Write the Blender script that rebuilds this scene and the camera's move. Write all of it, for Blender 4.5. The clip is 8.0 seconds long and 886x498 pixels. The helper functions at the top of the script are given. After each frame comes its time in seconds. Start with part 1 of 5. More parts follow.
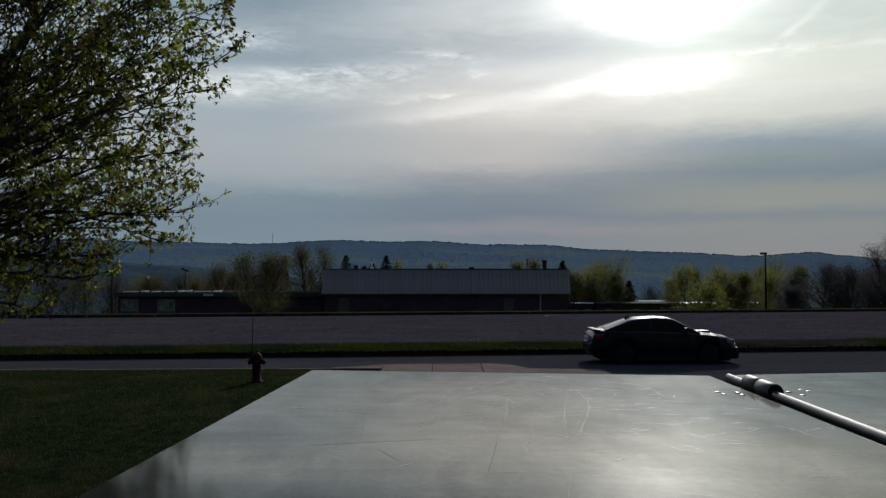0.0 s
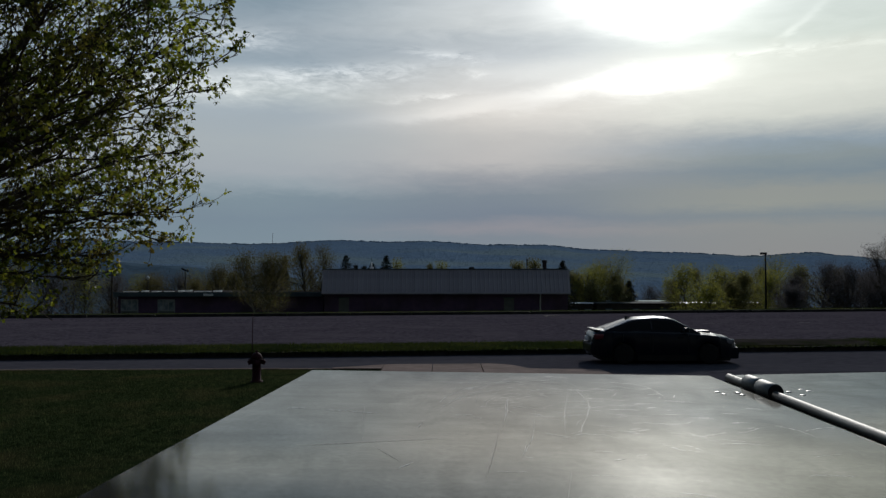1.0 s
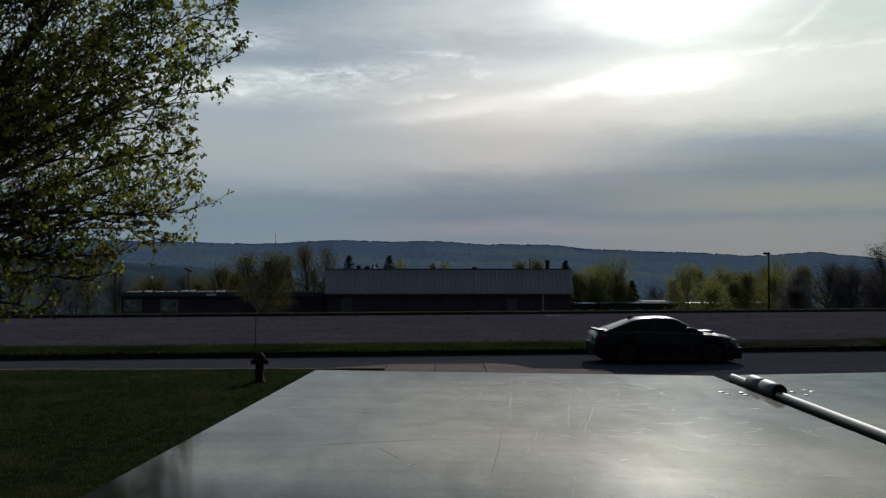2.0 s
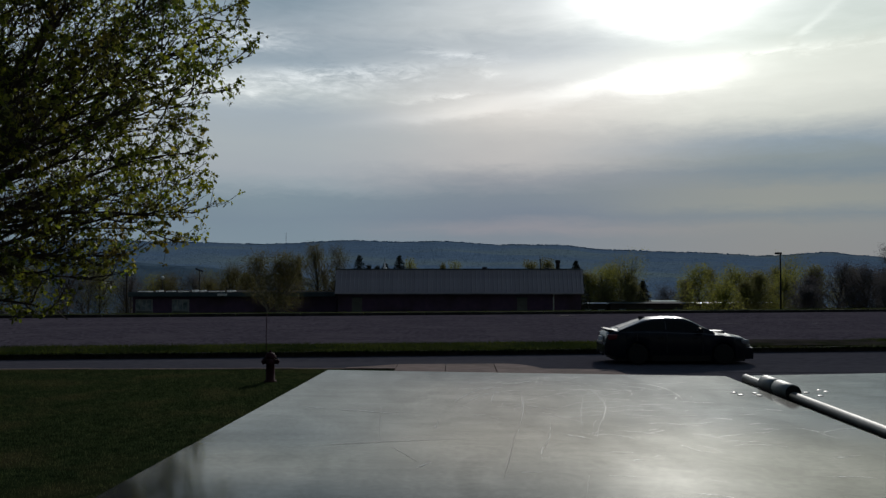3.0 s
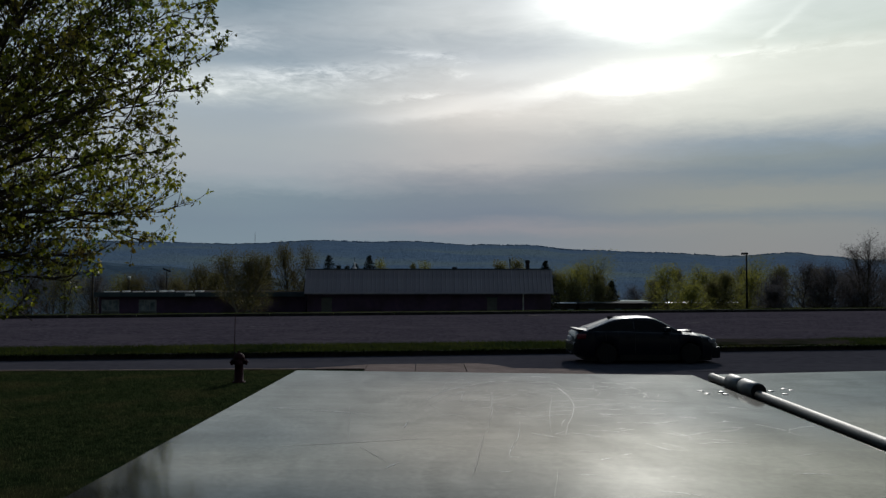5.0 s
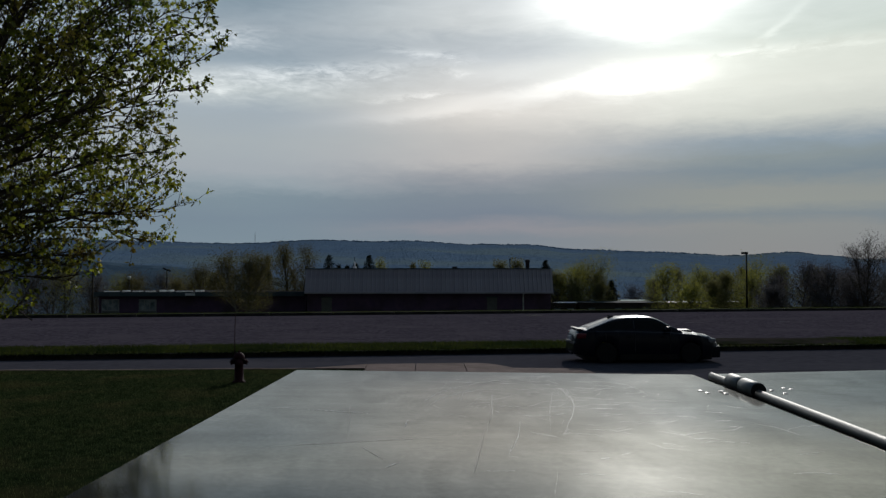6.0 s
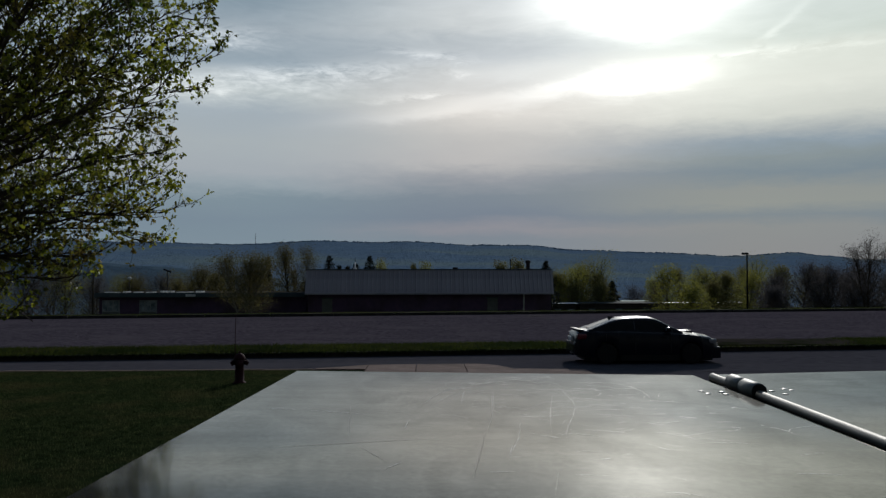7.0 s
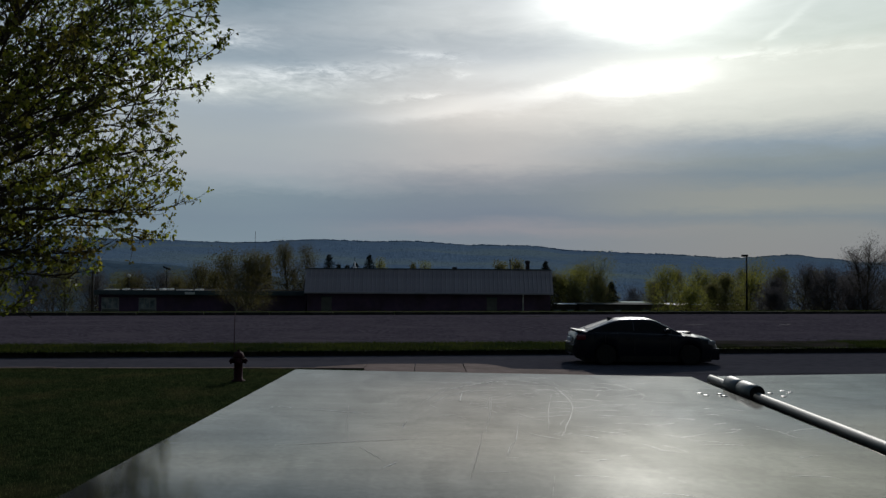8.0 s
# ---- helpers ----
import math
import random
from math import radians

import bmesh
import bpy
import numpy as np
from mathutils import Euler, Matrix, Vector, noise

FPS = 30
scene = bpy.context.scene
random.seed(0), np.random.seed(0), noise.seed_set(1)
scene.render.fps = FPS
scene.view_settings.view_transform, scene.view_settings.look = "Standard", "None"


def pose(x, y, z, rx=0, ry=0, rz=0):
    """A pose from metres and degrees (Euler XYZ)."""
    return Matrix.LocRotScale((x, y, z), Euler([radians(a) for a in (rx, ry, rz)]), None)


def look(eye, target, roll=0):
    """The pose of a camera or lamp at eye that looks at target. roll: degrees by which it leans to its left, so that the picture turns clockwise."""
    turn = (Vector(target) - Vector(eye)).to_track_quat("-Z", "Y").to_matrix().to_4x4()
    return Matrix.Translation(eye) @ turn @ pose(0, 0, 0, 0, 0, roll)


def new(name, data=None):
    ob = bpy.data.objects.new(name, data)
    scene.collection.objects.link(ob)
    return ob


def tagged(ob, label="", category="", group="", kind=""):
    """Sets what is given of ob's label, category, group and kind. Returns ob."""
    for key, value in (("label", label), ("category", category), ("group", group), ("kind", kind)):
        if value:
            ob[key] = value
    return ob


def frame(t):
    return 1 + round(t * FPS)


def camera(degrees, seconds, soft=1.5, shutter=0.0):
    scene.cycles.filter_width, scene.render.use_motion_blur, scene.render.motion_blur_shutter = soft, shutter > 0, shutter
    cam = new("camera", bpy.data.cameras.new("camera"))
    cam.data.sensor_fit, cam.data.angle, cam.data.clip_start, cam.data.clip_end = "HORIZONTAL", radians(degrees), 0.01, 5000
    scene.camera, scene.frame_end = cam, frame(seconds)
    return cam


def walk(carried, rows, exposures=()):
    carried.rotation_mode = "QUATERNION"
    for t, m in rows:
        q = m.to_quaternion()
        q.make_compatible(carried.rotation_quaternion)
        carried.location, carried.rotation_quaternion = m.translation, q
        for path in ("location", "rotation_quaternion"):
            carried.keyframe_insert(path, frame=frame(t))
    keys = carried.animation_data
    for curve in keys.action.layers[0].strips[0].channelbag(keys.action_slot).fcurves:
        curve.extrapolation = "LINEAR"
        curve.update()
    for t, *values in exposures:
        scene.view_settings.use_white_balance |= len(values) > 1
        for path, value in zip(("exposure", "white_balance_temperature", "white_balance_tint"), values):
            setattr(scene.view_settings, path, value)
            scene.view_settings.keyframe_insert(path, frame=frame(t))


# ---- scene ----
cam = camera(53.0, 8.0, 1.4)
# ---- camera and its path ----
PITCH = 1.786
EYE = (0.0, 0.0, 2.6)


def shot(dx, turn, tip=0.0, lean=0.0):
    return pose(EYE[0] + dx, EYE[1], EYE[2], 90 + PITCH + tip, lean, turn)


walk(cam, [
    (0.0, shot(0, 0)), (1.7, shot(0, 0)), (2.7, shot(-0.005, 0.84)), (4.2, shot(-0.005, 0.84)),
    (4.3, shot(-0.004, -1.08)), (4.7, shot(-0.004, -1.09)), (5.8, shot(-0.004, -1.09, 0, 0.03)), (6.0, shot(-0.004, -1.09, -0.03, 0.03)),
    (6.5, shot(-0.004, -1.09, 0.07, 0.12)), (7.0, shot(-0.004, -1.06, 0.02, 0.06)), (7.5, shot(-0.004, -1.16, 0.07, 0.12)), (7.9, shot(-0.004, -1.12, 0.05, 0.10)),
    (8.0, shot(-0.003, -1.09, 0.0, -0.38))])

# ---- world, sun ----
SUN_AZ, SUN_EL = 15.0, 24.5


def node_kit(tree):
    """Short helpers for arithmetic in a node tree."""
    def val(sock, v):
        if isinstance(v, (int, float)):
            sock.default_value = v
        else:
            tree.links.new(v, sock)

    def op(kind, a, b=0.0, c=None):
        n = tree.nodes.new("ShaderNodeMath")
        n.operation = kind
        val(n.inputs[0], a)
        val(n.inputs[1], b)
        if c is not None:
            val(n.inputs[2], c)
        return n.outputs[0]
    return op


def srgb(r, g, b):
    """Linear colour from an 8-bit one."""
    return tuple((v / 255 / 12.92 if v <= 10 else ((v / 255 + 0.055) / 1.055) ** 2.4) for v in (r, g, b))


# cloud deck towards three bearings: height above the horizon (hundredths of a radian), colour
DECK_EAST = ((0, 128, 145, 159), (4.4, 121, 140, 154), (6.6, 120, 138, 153), (8.8, 126, 144, 156), (10.0, 150, 163, 172), (11.8, 165, 173, 180), (15, 170, 179, 184), (18, 164, 176, 185),
             (20, 178, 188, 191), (21.5, 170, 181, 187), (23, 150, 166, 178), (27, 158, 171, 181), (30, 140, 158, 171), (48, 72, 100, 134))
DECK_MID = ((0, 120, 134, 147), (4, 119, 132, 146), (5.3, 136, 139, 150), (6.8, 114, 128, 145), (9.4, 122, 135, 148), (11.2, 149, 154, 162), (13.0, 188, 187, 187), (15.6, 196, 195, 193),
            (18.4, 214, 211, 206), (20.6, 208, 208, 206), (23.0, 202, 206, 207), (24.6, 184, 192, 198), (26.2, 190, 198, 203), (27.6, 206, 212, 214), (29.3, 210, 216, 218), (48, 112, 140, 174))
DECK_WEST = ((0, 130, 135, 141), (5.3, 134, 140, 143), (6.6, 121, 134, 143), (8, 142, 148, 146), (9.5, 141, 147, 146), (11.2, 120, 136, 147), (12.7, 133, 146, 151), (14.2, 140, 156, 168),
             (15.4, 172, 180, 182), (17.2, 209, 213, 206), (20.2, 227, 231, 222), (23.5, 222, 228, 219), (25, 210, 220, 213), (28, 208, 219, 215), (48, 142, 166, 190))


def build_world():
    w = bpy.data.worlds.new("sky")
    scene.world = w
    w.use_nodes = True
    t = w.node_tree
    t.nodes.clear()
    op = node_kit(t)
    co = t.nodes.new("ShaderNodeTexCoord")
    sep = t.nodes.new("ShaderNodeSeparateXYZ")
    t.links.new(co.outputs["Generated"], sep.inputs[0])
    x, y, z = sep.outputs
    az = op("ARCTAN2", x, y)
    el = op("ARCSINE", z)

    def noise_at(su, sv, off, detail, rough=0.55, dist=0.0):
        mix = t.nodes.new("ShaderNodeCombineXYZ")
        t.links.new(op("MULTIPLY", az, su), mix.inputs[0])
        t.links.new(op("MULTIPLY_ADD", el, sv, off), mix.inputs[1])
        mix.inputs[2].default_value = off
        n = t.nodes.new("ShaderNodeTexNoise")
        n.inputs["Scale"].default_value = 1.0
        n.inputs["Detail"].default_value = detail
        n.inputs["Roughness"].default_value = rough
        n.inputs["Distortion"].default_value = dist
        t.links.new(mix.outputs[0], n.inputs["Vector"])
        return op("SUBTRACT", n.outputs["Fac"], 0.5)

    soft = noise_at(4.5, 16.0, 3.1, 2.0)
    wisp = noise_at(16.0, 70.0, 7.7, 5.0, 0.6, 0.5)
    fine = noise_at(42.0, 150.0, 1.3, 6.0, 0.65, 0.8)
    azw = op("MULTIPLY_ADD", soft, 0.08, az)
    elw = op("ADD", op("MULTIPLY_ADD", soft, 0.022, el), op("MULTIPLY_ADD", fine, 0.009, op("MULTIPLY", wisp, 0.016)))

    def deck(rows):
        r = t.nodes.new("ShaderNodeValToRGB")
        while len(r.color_ramp.elements) < len(rows):
            r.color_ramp.elements.new(0.5)
        for e, (h, *c) in zip(r.color_ramp.elements, rows):
            e.position, e.color = h / 50, (*srgb(*c), 1)
        t.links.new(op("MULTIPLY", op("MAXIMUM", elw, 0.0), 2.0), r.inputs[0])
        return r.outputs[0]

    def mixed(fac, a, b):
        m = t.nodes.new("ShaderNodeMix")
        m.data_type = "RGBA"
        t.links.new(fac, m.inputs[0])
        t.links.new(a, m.inputs[6])
        t.links.new(b, m.inputs[7])
        return m.outputs[2]

    def smooth(v, a, b):
        r = t.nodes.new("ShaderNodeMapRange")
        r.interpolation_type = "SMOOTHSTEP"
        r.inputs[1].default_value, r.inputs[2].default_value = a, b
        t.links.new(v, r.inputs[0])
        return r.outputs[0]

    base = mixed(smooth(azw, -0.19, 0.06), deck(DECK_EAST), deck(DECK_MID))
    base = mixed(smooth(azw, 0.06, 0.37), base, deck(DECK_WEST))

    def patch(a, e, sa, se, tilt=0.0):
        du = op("DIVIDE", op("SUBTRACT", azw, a), sa)
        ee = op("MULTIPLY_ADD", op("SUBTRACT", az, a), -tilt, elw)
        dv = op("DIVIDE", op("SUBTRACT", ee, e), se)
        r2 = op("ADD", op("MULTIPLY", du, du), op("MULTIPLY", dv, dv))
        return op("EXPONENT", op("MULTIPLY", r2, -1.0))

    # bright thin cloud before the sun
    light = 0.0
    for a, e, sa, se, tilt, k in ((0.243, 0.314, 0.084, 0.034, 0.0, 1.7), (0.25, 0.272, 0.03, 0.012, 0.0, 0.55), (0.228, 0.214, 0.074, 0.013, 0.10, 0.98), (0.20, 0.19, 0.16, 0.03, 0.0, 0.10), (0.245, 0.258, 0.125, 0.048, 0.0, 0.235), (0.42, 0.29, 0.20, 0.06, 0.0, 0.03), (0.10, 0.203, 0.10, 0.007, 0.12, 0.15), (0.02, 0.185, 0.10, 0.007, 0.10, 0.14), (-0.26, 0.207, 0.11, 0.020, 0.03, 0.11), (0.25, 0.41, 0.08, 0.055, 0.0, 6.0), (0.10, 0.228, 0.075, 0.013, 0.05, 0.12)):
        light = op("MULTIPLY_ADD", patch(a, e, sa, se, tilt), k, light)
    # feathery streaks
    feather = op("MAXIMUM", op("MULTIPLY_ADD", fine, 3.4, op("MULTIPLY_ADD", wisp, 2.6, 0.60)), 0.0)
    streak = 0.0
    for a, e, sa, se, tilt, k in ((-0.13, 0.224, 0.11, 0.009, 0.08, 0.26), (-0.23, 0.260, 0.045, 0.012, 0.05, 0.38), (0.01, 0.247, 0.05, 0.006, -0.08, 0.20), (0.035, 0.227, 0.02, 0.004, 0.0, 0.16), (0.0, 0.203, 0.05, 0.006, 0.06, 0.20),
                                  (-0.20, 0.208, 0.14, 0.013, 0.05, 0.15), (0.38, 0.238, 0.10, 0.006, 0.0, 0.12), (0.32, 0.237, 0.05, 0.004, 0.05, 0.14)):
        streak = op("MULTIPLY_ADD", patch(a, e, sa, se, tilt), k, streak)
    light = op("ADD", light, op("MULTIPLY", streak, feather))
    # short trail of an aircraft
    for a, e, sa, se, tilt, k in ((0.385, 0.262, 0.016, 0.0045, 0.70, 0.12), (0.41, 0.282, 0.03, 0.0050, 0.70, 0.05)):
        light = op("MULTIPLY_ADD", patch(a, e, sa, se, tilt), k, light)
    high = smooth(el, 0.16, 0.26)
    light = op("ADD", light, op("MULTIPLY", op("MULTIPLY", wisp, high), 0.16))

    # glow of the veiled sun, above the view
    s = (math.sin(radians(SUN_AZ)) * math.cos(radians(SUN_EL)), math.cos(radians(SUN_AZ)) * math.cos(radians(SUN_EL)), math.sin(radians(SUN_EL)))
    dot = op("ADD", op("ADD", op("MULTIPLY", x, s[0]), op("MULTIPLY", y, s[1])), op("MULTIPLY", z, s[2]))
    off = op("SUBTRACT", 1.0, dot)
    light = op("MULTIPLY_ADD", op("EXPONENT", op("MULTIPLY", off, -260.0)), 1.5, light)
    near = op("EXPONENT", op("MULTIPLY", op("MAXIMUM", op("SUBTRACT", off, 0.24), 0.0), -4.0))
    sky = t.nodes.new("ShaderNodeTexSky")
    sky.sky_type = "NISHITA"
    sky.sun_disc = False
    sky.sun_elevation, sky.sun_rotation = radians(SUN_EL), radians(SUN_AZ)
    clouds, halo, clear = (t.nodes.new("ShaderNodeBackground") for k in range(3))
    t.links.new(base, clouds.inputs[0])
    t.links.new(op("MULTIPLY_ADD", near, 0.73, 0.20), clouds.inputs[1])
    halo.inputs[0].default_value = (1.0, 0.985, 0.945, 1)
    t.links.new(light, halo.inputs[1])
    t.links.new(sky.outputs[0], clear.inputs[0])
    clear.inputs[1].default_value = 0.0015
    add1, add2 = t.nodes.new("ShaderNodeAddShader"), t.nodes.new("ShaderNodeAddShader")
    t.links.new(clouds.outputs[0], add1.inputs[0])
    t.links.new(halo.outputs[0], add1.inputs[1])
    t.links.new(add1.outputs[0], add2.inputs[0])
    t.links.new(clear.outputs[0], add2.inputs[1])
    out = t.nodes.new("ShaderNodeOutputWorld")
    t.links.new(add2.outputs[0], out.inputs[0])


build_world()
sun = new("sun", bpy.data.lights.new("sun", "SUN"))
sun.data.energy, sun.data.angle, sun.data.color = 1.5, radians(3.0), (1.0, 0.965, 0.92)
sun.matrix_world = look((69, 240, 117), (69 - 240 * math.tan(radians(SUN_AZ)), 0, 117 - 240 / math.cos(radians(SUN_AZ)) * math.tan(radians(SUN_EL))))


# ---- materials ----
def material(name, c1, c2, scale=3.0, rough=0.8, metal=0.0, bump=0.3, grain=40.0, stain=None, stain_scale=0.4, depth=0.01, spec=0.5, per_piece=0.0, stretch=(1, 1, 1), leaf=0.0, island=False):
    """Two colours mixed by noise, a stain at a larger scale, fine relief; leaf: share of light let through."""
    m = bpy.data.materials.new(name)
    m.use_nodes = True
    t = m.node_tree
    b = t.nodes["Principled BSDF"]
    co = t.nodes.new("ShaderNodeTexCoord")
    mp = t.nodes.new("ShaderNodeMapping")
    mp.inputs["Scale"].default_value = stretch
    t.links.new(co.outputs["Object"], mp.inputs[0])

    def noise_node(s, d=4.0):
        n = t.nodes.new("ShaderNodeTexNoise")
        n.inputs["Scale"].default_value = s
        n.inputs["Detail"].default_value = d
        t.links.new(mp.outputs[0], n.inputs["Vector"])
        return n.outputs["Fac"]

    def blend(fac, a, bb, lo=0.35, hi=0.65):
        r = t.nodes.new("ShaderNodeMapRange")
        r.inputs[1].default_value, r.inputs[2].default_value = lo, hi
        t.links.new(fac, r.inputs[0])
        x = t.nodes.new("ShaderNodeMix")
        x.data_type = "RGBA"
        t.links.new(r.outputs[0], x.inputs[0])
        for v, sock in ((a, x.inputs[6]), (bb, x.inputs[7])):
            if isinstance(v, tuple):
                sock.default_value = (*v, 1)
            else:
                t.links.new(v, sock)
        return x.outputs[2]

    col = blend(noise_node(scale), c1, c2)
    if stain:
        col = blend(noise_node(stain_scale, 5.0), col, stain, 0.48, 0.72)
    if per_piece:
        single = not leaf and not island
        info = t.nodes.new("ShaderNodeObjectInfo") if single else t.nodes.new("ShaderNodeNewGeometry")
        rnd = info.outputs["Random"] if single else info.outputs["Random Per Island"]
        r = t.nodes.new("ShaderNodeMapRange")
        r.inputs[3].default_value, r.inputs[4].default_value = 1 - per_piece, 1 + per_piece
        t.links.new(rnd, r.inputs[0])
        hsv = t.nodes.new("ShaderNodeHueSaturation")
        t.links.new(r.outputs[0], hsv.inputs["Value"])
        t.links.new(col, hsv.inputs["Color"])
        col = hsv.outputs[0]
    face = col
    if leaf:
        dim = t.nodes.new("ShaderNodeHueSaturation")
        dim.inputs["Value"].default_value = 0.55
        t.links.new(col, dim.inputs["Color"])
        face = dim.outputs[0]
    t.links.new(face, b.inputs["Base Color"])
    b.inputs["Roughness"].default_value = rough
    b.inputs["Metallic"].default_value = metal
    b.inputs["Specular IOR Level"].default_value = spec
    if bump:
        n = t.nodes.new("ShaderNodeBump")
        n.inputs["Strength"].default_value = bump
        n.inputs["Distance"].default_value = depth
        t.links.new(noise_node(grain), n.inputs["Height"])
        t.links.new(n.outputs[0], b.inputs["Normal"])
    if leaf:
        tr = t.nodes.new("ShaderNodeBsdfTranslucent")
        t.links.new(col, tr.inputs[0])
        mx = t.nodes.new("ShaderNodeMixShader")
        mx.inputs[0].default_value = leaf
        t.links.new(b.outputs[0], mx.inputs[1])
        t.links.new(tr.outputs[0], mx.inputs[2])
        t.links.new(mx.outputs[0], t.nodes["Material Output"].inputs[0])
    return m


def grazing_gloss(m, lo, hi):
    """Lets the gloss of a lacquer rise from lo, seen square on, to hi at a grazing look."""
    t = m.node_tree
    lw = t.nodes.new("ShaderNodeLayerWeight")
    r = t.nodes.new("ShaderNodeMapRange")
    r.inputs[1].default_value, r.inputs[2].default_value = 0.55, 0.92
    r.inputs[3].default_value, r.inputs[4].default_value = lo, hi
    t.links.new(lw.outputs["Facing"], r.inputs[0])
    t.links.new(r.outputs[0], t.nodes["Principled BSDF"].inputs["Specular IOR Level"])


M = {}
M["lawn"] = material("lawn", (0.011, 0.018, 0.008), (0.024, 0.034, 0.014), 6.0, 1.0, 0, 0.8, 60, (0.040, 0.038, 0.018), 0.7, 0.03, 0.0)
M["field"] = material("field", (0.030, 0.042, 0.014), (0.048, 0.056, 0.022), 0.2, 0.95, 0, 0.5, 2.0, (0.055, 0.05, 0.03), 0.03, 0.2, 0.0)
M["blade"] = material("grass blade", (0.022, 0.032, 0.014), (0.054, 0.071, 0.028), 6.0, 1.0, 0, 0, stain=(0.066, 0.069, 0.029), stain_scale=0.7, spec=0.0, per_piece=0.9, leaf=0.55)
M["verge"] = material("verge grass", (0.016, 0.027, 0.006), (0.056, 0.070, 0.014), 0.45, 1.0, 0, 0, spec=0.0, per_piece=0.35, leaf=0.5)
M["asphalt"] = material("asphalt", (0.049, 0.048, 0.057), (0.078, 0.074, 0.086), 8.0, 1.0, 0, 0.5, 90, (0.082, 0.077, 0.087), 0.35, 0.006, 0.0, stretch=(0.35, 1, 1))
M["lot"] = material("worn asphalt", (0.036, 0.032, 0.042), (0.100, 0.085, 0.101), 7.0, 1.0, 0, 0.5, 60, (0.086, 0.073, 0.085), 0.35, 0.008, 0.0, stretch=(0.8, 1, 1))
M["dirt"] = material("bare dirt", (0.030, 0.026, 0.024), (0.050, 0.043, 0.038), 1.5, 1.0, 0, 0.6, 30, (0.022, 0.026, 0.012), 0.8, 0.02, 0.0)
M["paint"] = material("faded paint", (0.10, 0.092, 0.095), (0.07, 0.064, 0.07), 5.0, 0.9, 0, 0.2, 60)
M["concrete"] = material("concrete", (0.160, 0.113, 0.099), (0.210, 0.152, 0.133), 4.0, 0.9, 0, 0.4, 70, (0.11, 0.080, 0.070), 0.8, 0.004, 0.03, per_piece=0.10)
# Kerb concrete darkened in its colour for the shade on its facing side.
M["kerb"] = material("shade-dark kerb concrete", (0.030, 0.028, 0.028), (0.052, 0.048, 0.046), 3.0, 0.95, 0, 0.4, 60, (0.022, 0.021, 0.021), 0.7, 0.004, 0.05, per_piece=0.12)
M["bark"] = material("bark", (0.045, 0.036, 0.028), (0.085, 0.070, 0.055), 9.0, 0.95, 0, 0.8, 30, None, 1, 0.01, 0.1, stretch=(1, 1, 0.3))
M["pale_bark"] = material("pale bark", (0.20, 0.18, 0.15), (0.30, 0.27, 0.23), 4.0, 0.9, 0, 0.4, 20)
M["leaf"] = material("young leaf", (0.060, 0.100, 0.014), (0.31, 0.33, 0.034), 1.6, 0.5, 0, 0, stain=(0.21, 0.14, 0.03), stain_scale=0.9, spec=0.4, per_piece=0.8, leaf=0.56)
M["leaf_yellow"] = material("yellow green leaf", (0.195, 0.205, 0.045), (0.29, 0.28, 0.06), 0.5, 0.7, 0, 0, spec=0.15, per_piece=0.45, leaf=0.66)
M["leaf_olive"] = material("olive leaf", (0.18, 0.185, 0.072), (0.24, 0.22, 0.085), 0.5, 0.7, 0, 0, spec=0.15, per_piece=0.3, leaf=0.45)
M["leaf_brown"] = material("brownish olive leaf", (0.142, 0.132, 0.050), (0.185, 0.162, 0.060), 0.5, 0.7, 0, 0, spec=0.1, per_piece=0.3, leaf=0.4)
M["leaf_dark"] = material("budding twigs", (0.115, 0.112, 0.125), (0.158, 0.148, 0.146), 0.5, 0.8, 0, 0, spec=0.1, per_piece=0.3, leaf=0.35)
M["needle"] = material("conifer needles", (0.024, 0.036, 0.027), (0.038, 0.052, 0.036), 1.5, 0.85, 0, 0, spec=0.1, per_piece=0.3, leaf=0.05)
# Blue-grey base colours: distance haze is put into the woods and crowns.
M["woods"] = material("hazed distant woods", (0.118, 0.180, 0.268), (0.146, 0.213, 0.286), 0.035, 0.98, 0, 0.12, 0.06, (0.200, 0.256, 0.244), 0.0035, 8.0, 0.0, stretch=(0.5, 1, 1))
M["far_trees"] = material("hazed far tree crowns", (0.118, 0.180, 0.268), (0.146, 0.213, 0.286), 0.01, 0.98, 0, 0, stain=(0.200, 0.256, 0.244), stain_scale=0.0035, spec=0.0, per_piece=0.24, stretch=(0.5, 1, 1), island=True)
# Haze blue again in the colour, darker for the added shoulder.
M["near_woods"] = material("hazed nearer woods", (0.068, 0.108, 0.146), (0.094, 0.140, 0.180), 0.05, 0.98, 0, 0.5, 0.12, (0.085, 0.113, 0.126), 0.012, 3.0, 0.0)
M["hydrant"] = material("hydrant paint", (0.024, 0.005, 0.009), (0.038, 0.007, 0.012), 9.0, 0.75, 0, 0.2, 60, (0.035, 0.008, 0.010), 5.0, 0.002, 0.15)
M["steel"] = material("dark steel", (0.022, 0.022, 0.023), (0.035, 0.034, 0.034), 20.0, 0.8, 0.0, 0.1, 90, spec=0.08)
M["car"] = material("black car paint", (0.006, 0.0075, 0.013), (0.009, 0.0105, 0.017), 3.0, 0.24, 0.0, 0, spec=0.5)
grazing_gloss(M["car"], 0.15, 1.0)
M["glass"] = material("tinted glass", (0.006, 0.007, 0.008), (0.010, 0.011, 0.012), 3.0, 0.06, 0, 0, spec=0.12)
# Paler, glossier copy of the tinted glass, so the screens read as lit.
M["screen"] = material("lit screen glass", (0.030, 0.032, 0.035), (0.040, 0.042, 0.045), 3.0, 0.12, 0, 0, spec=0.5)
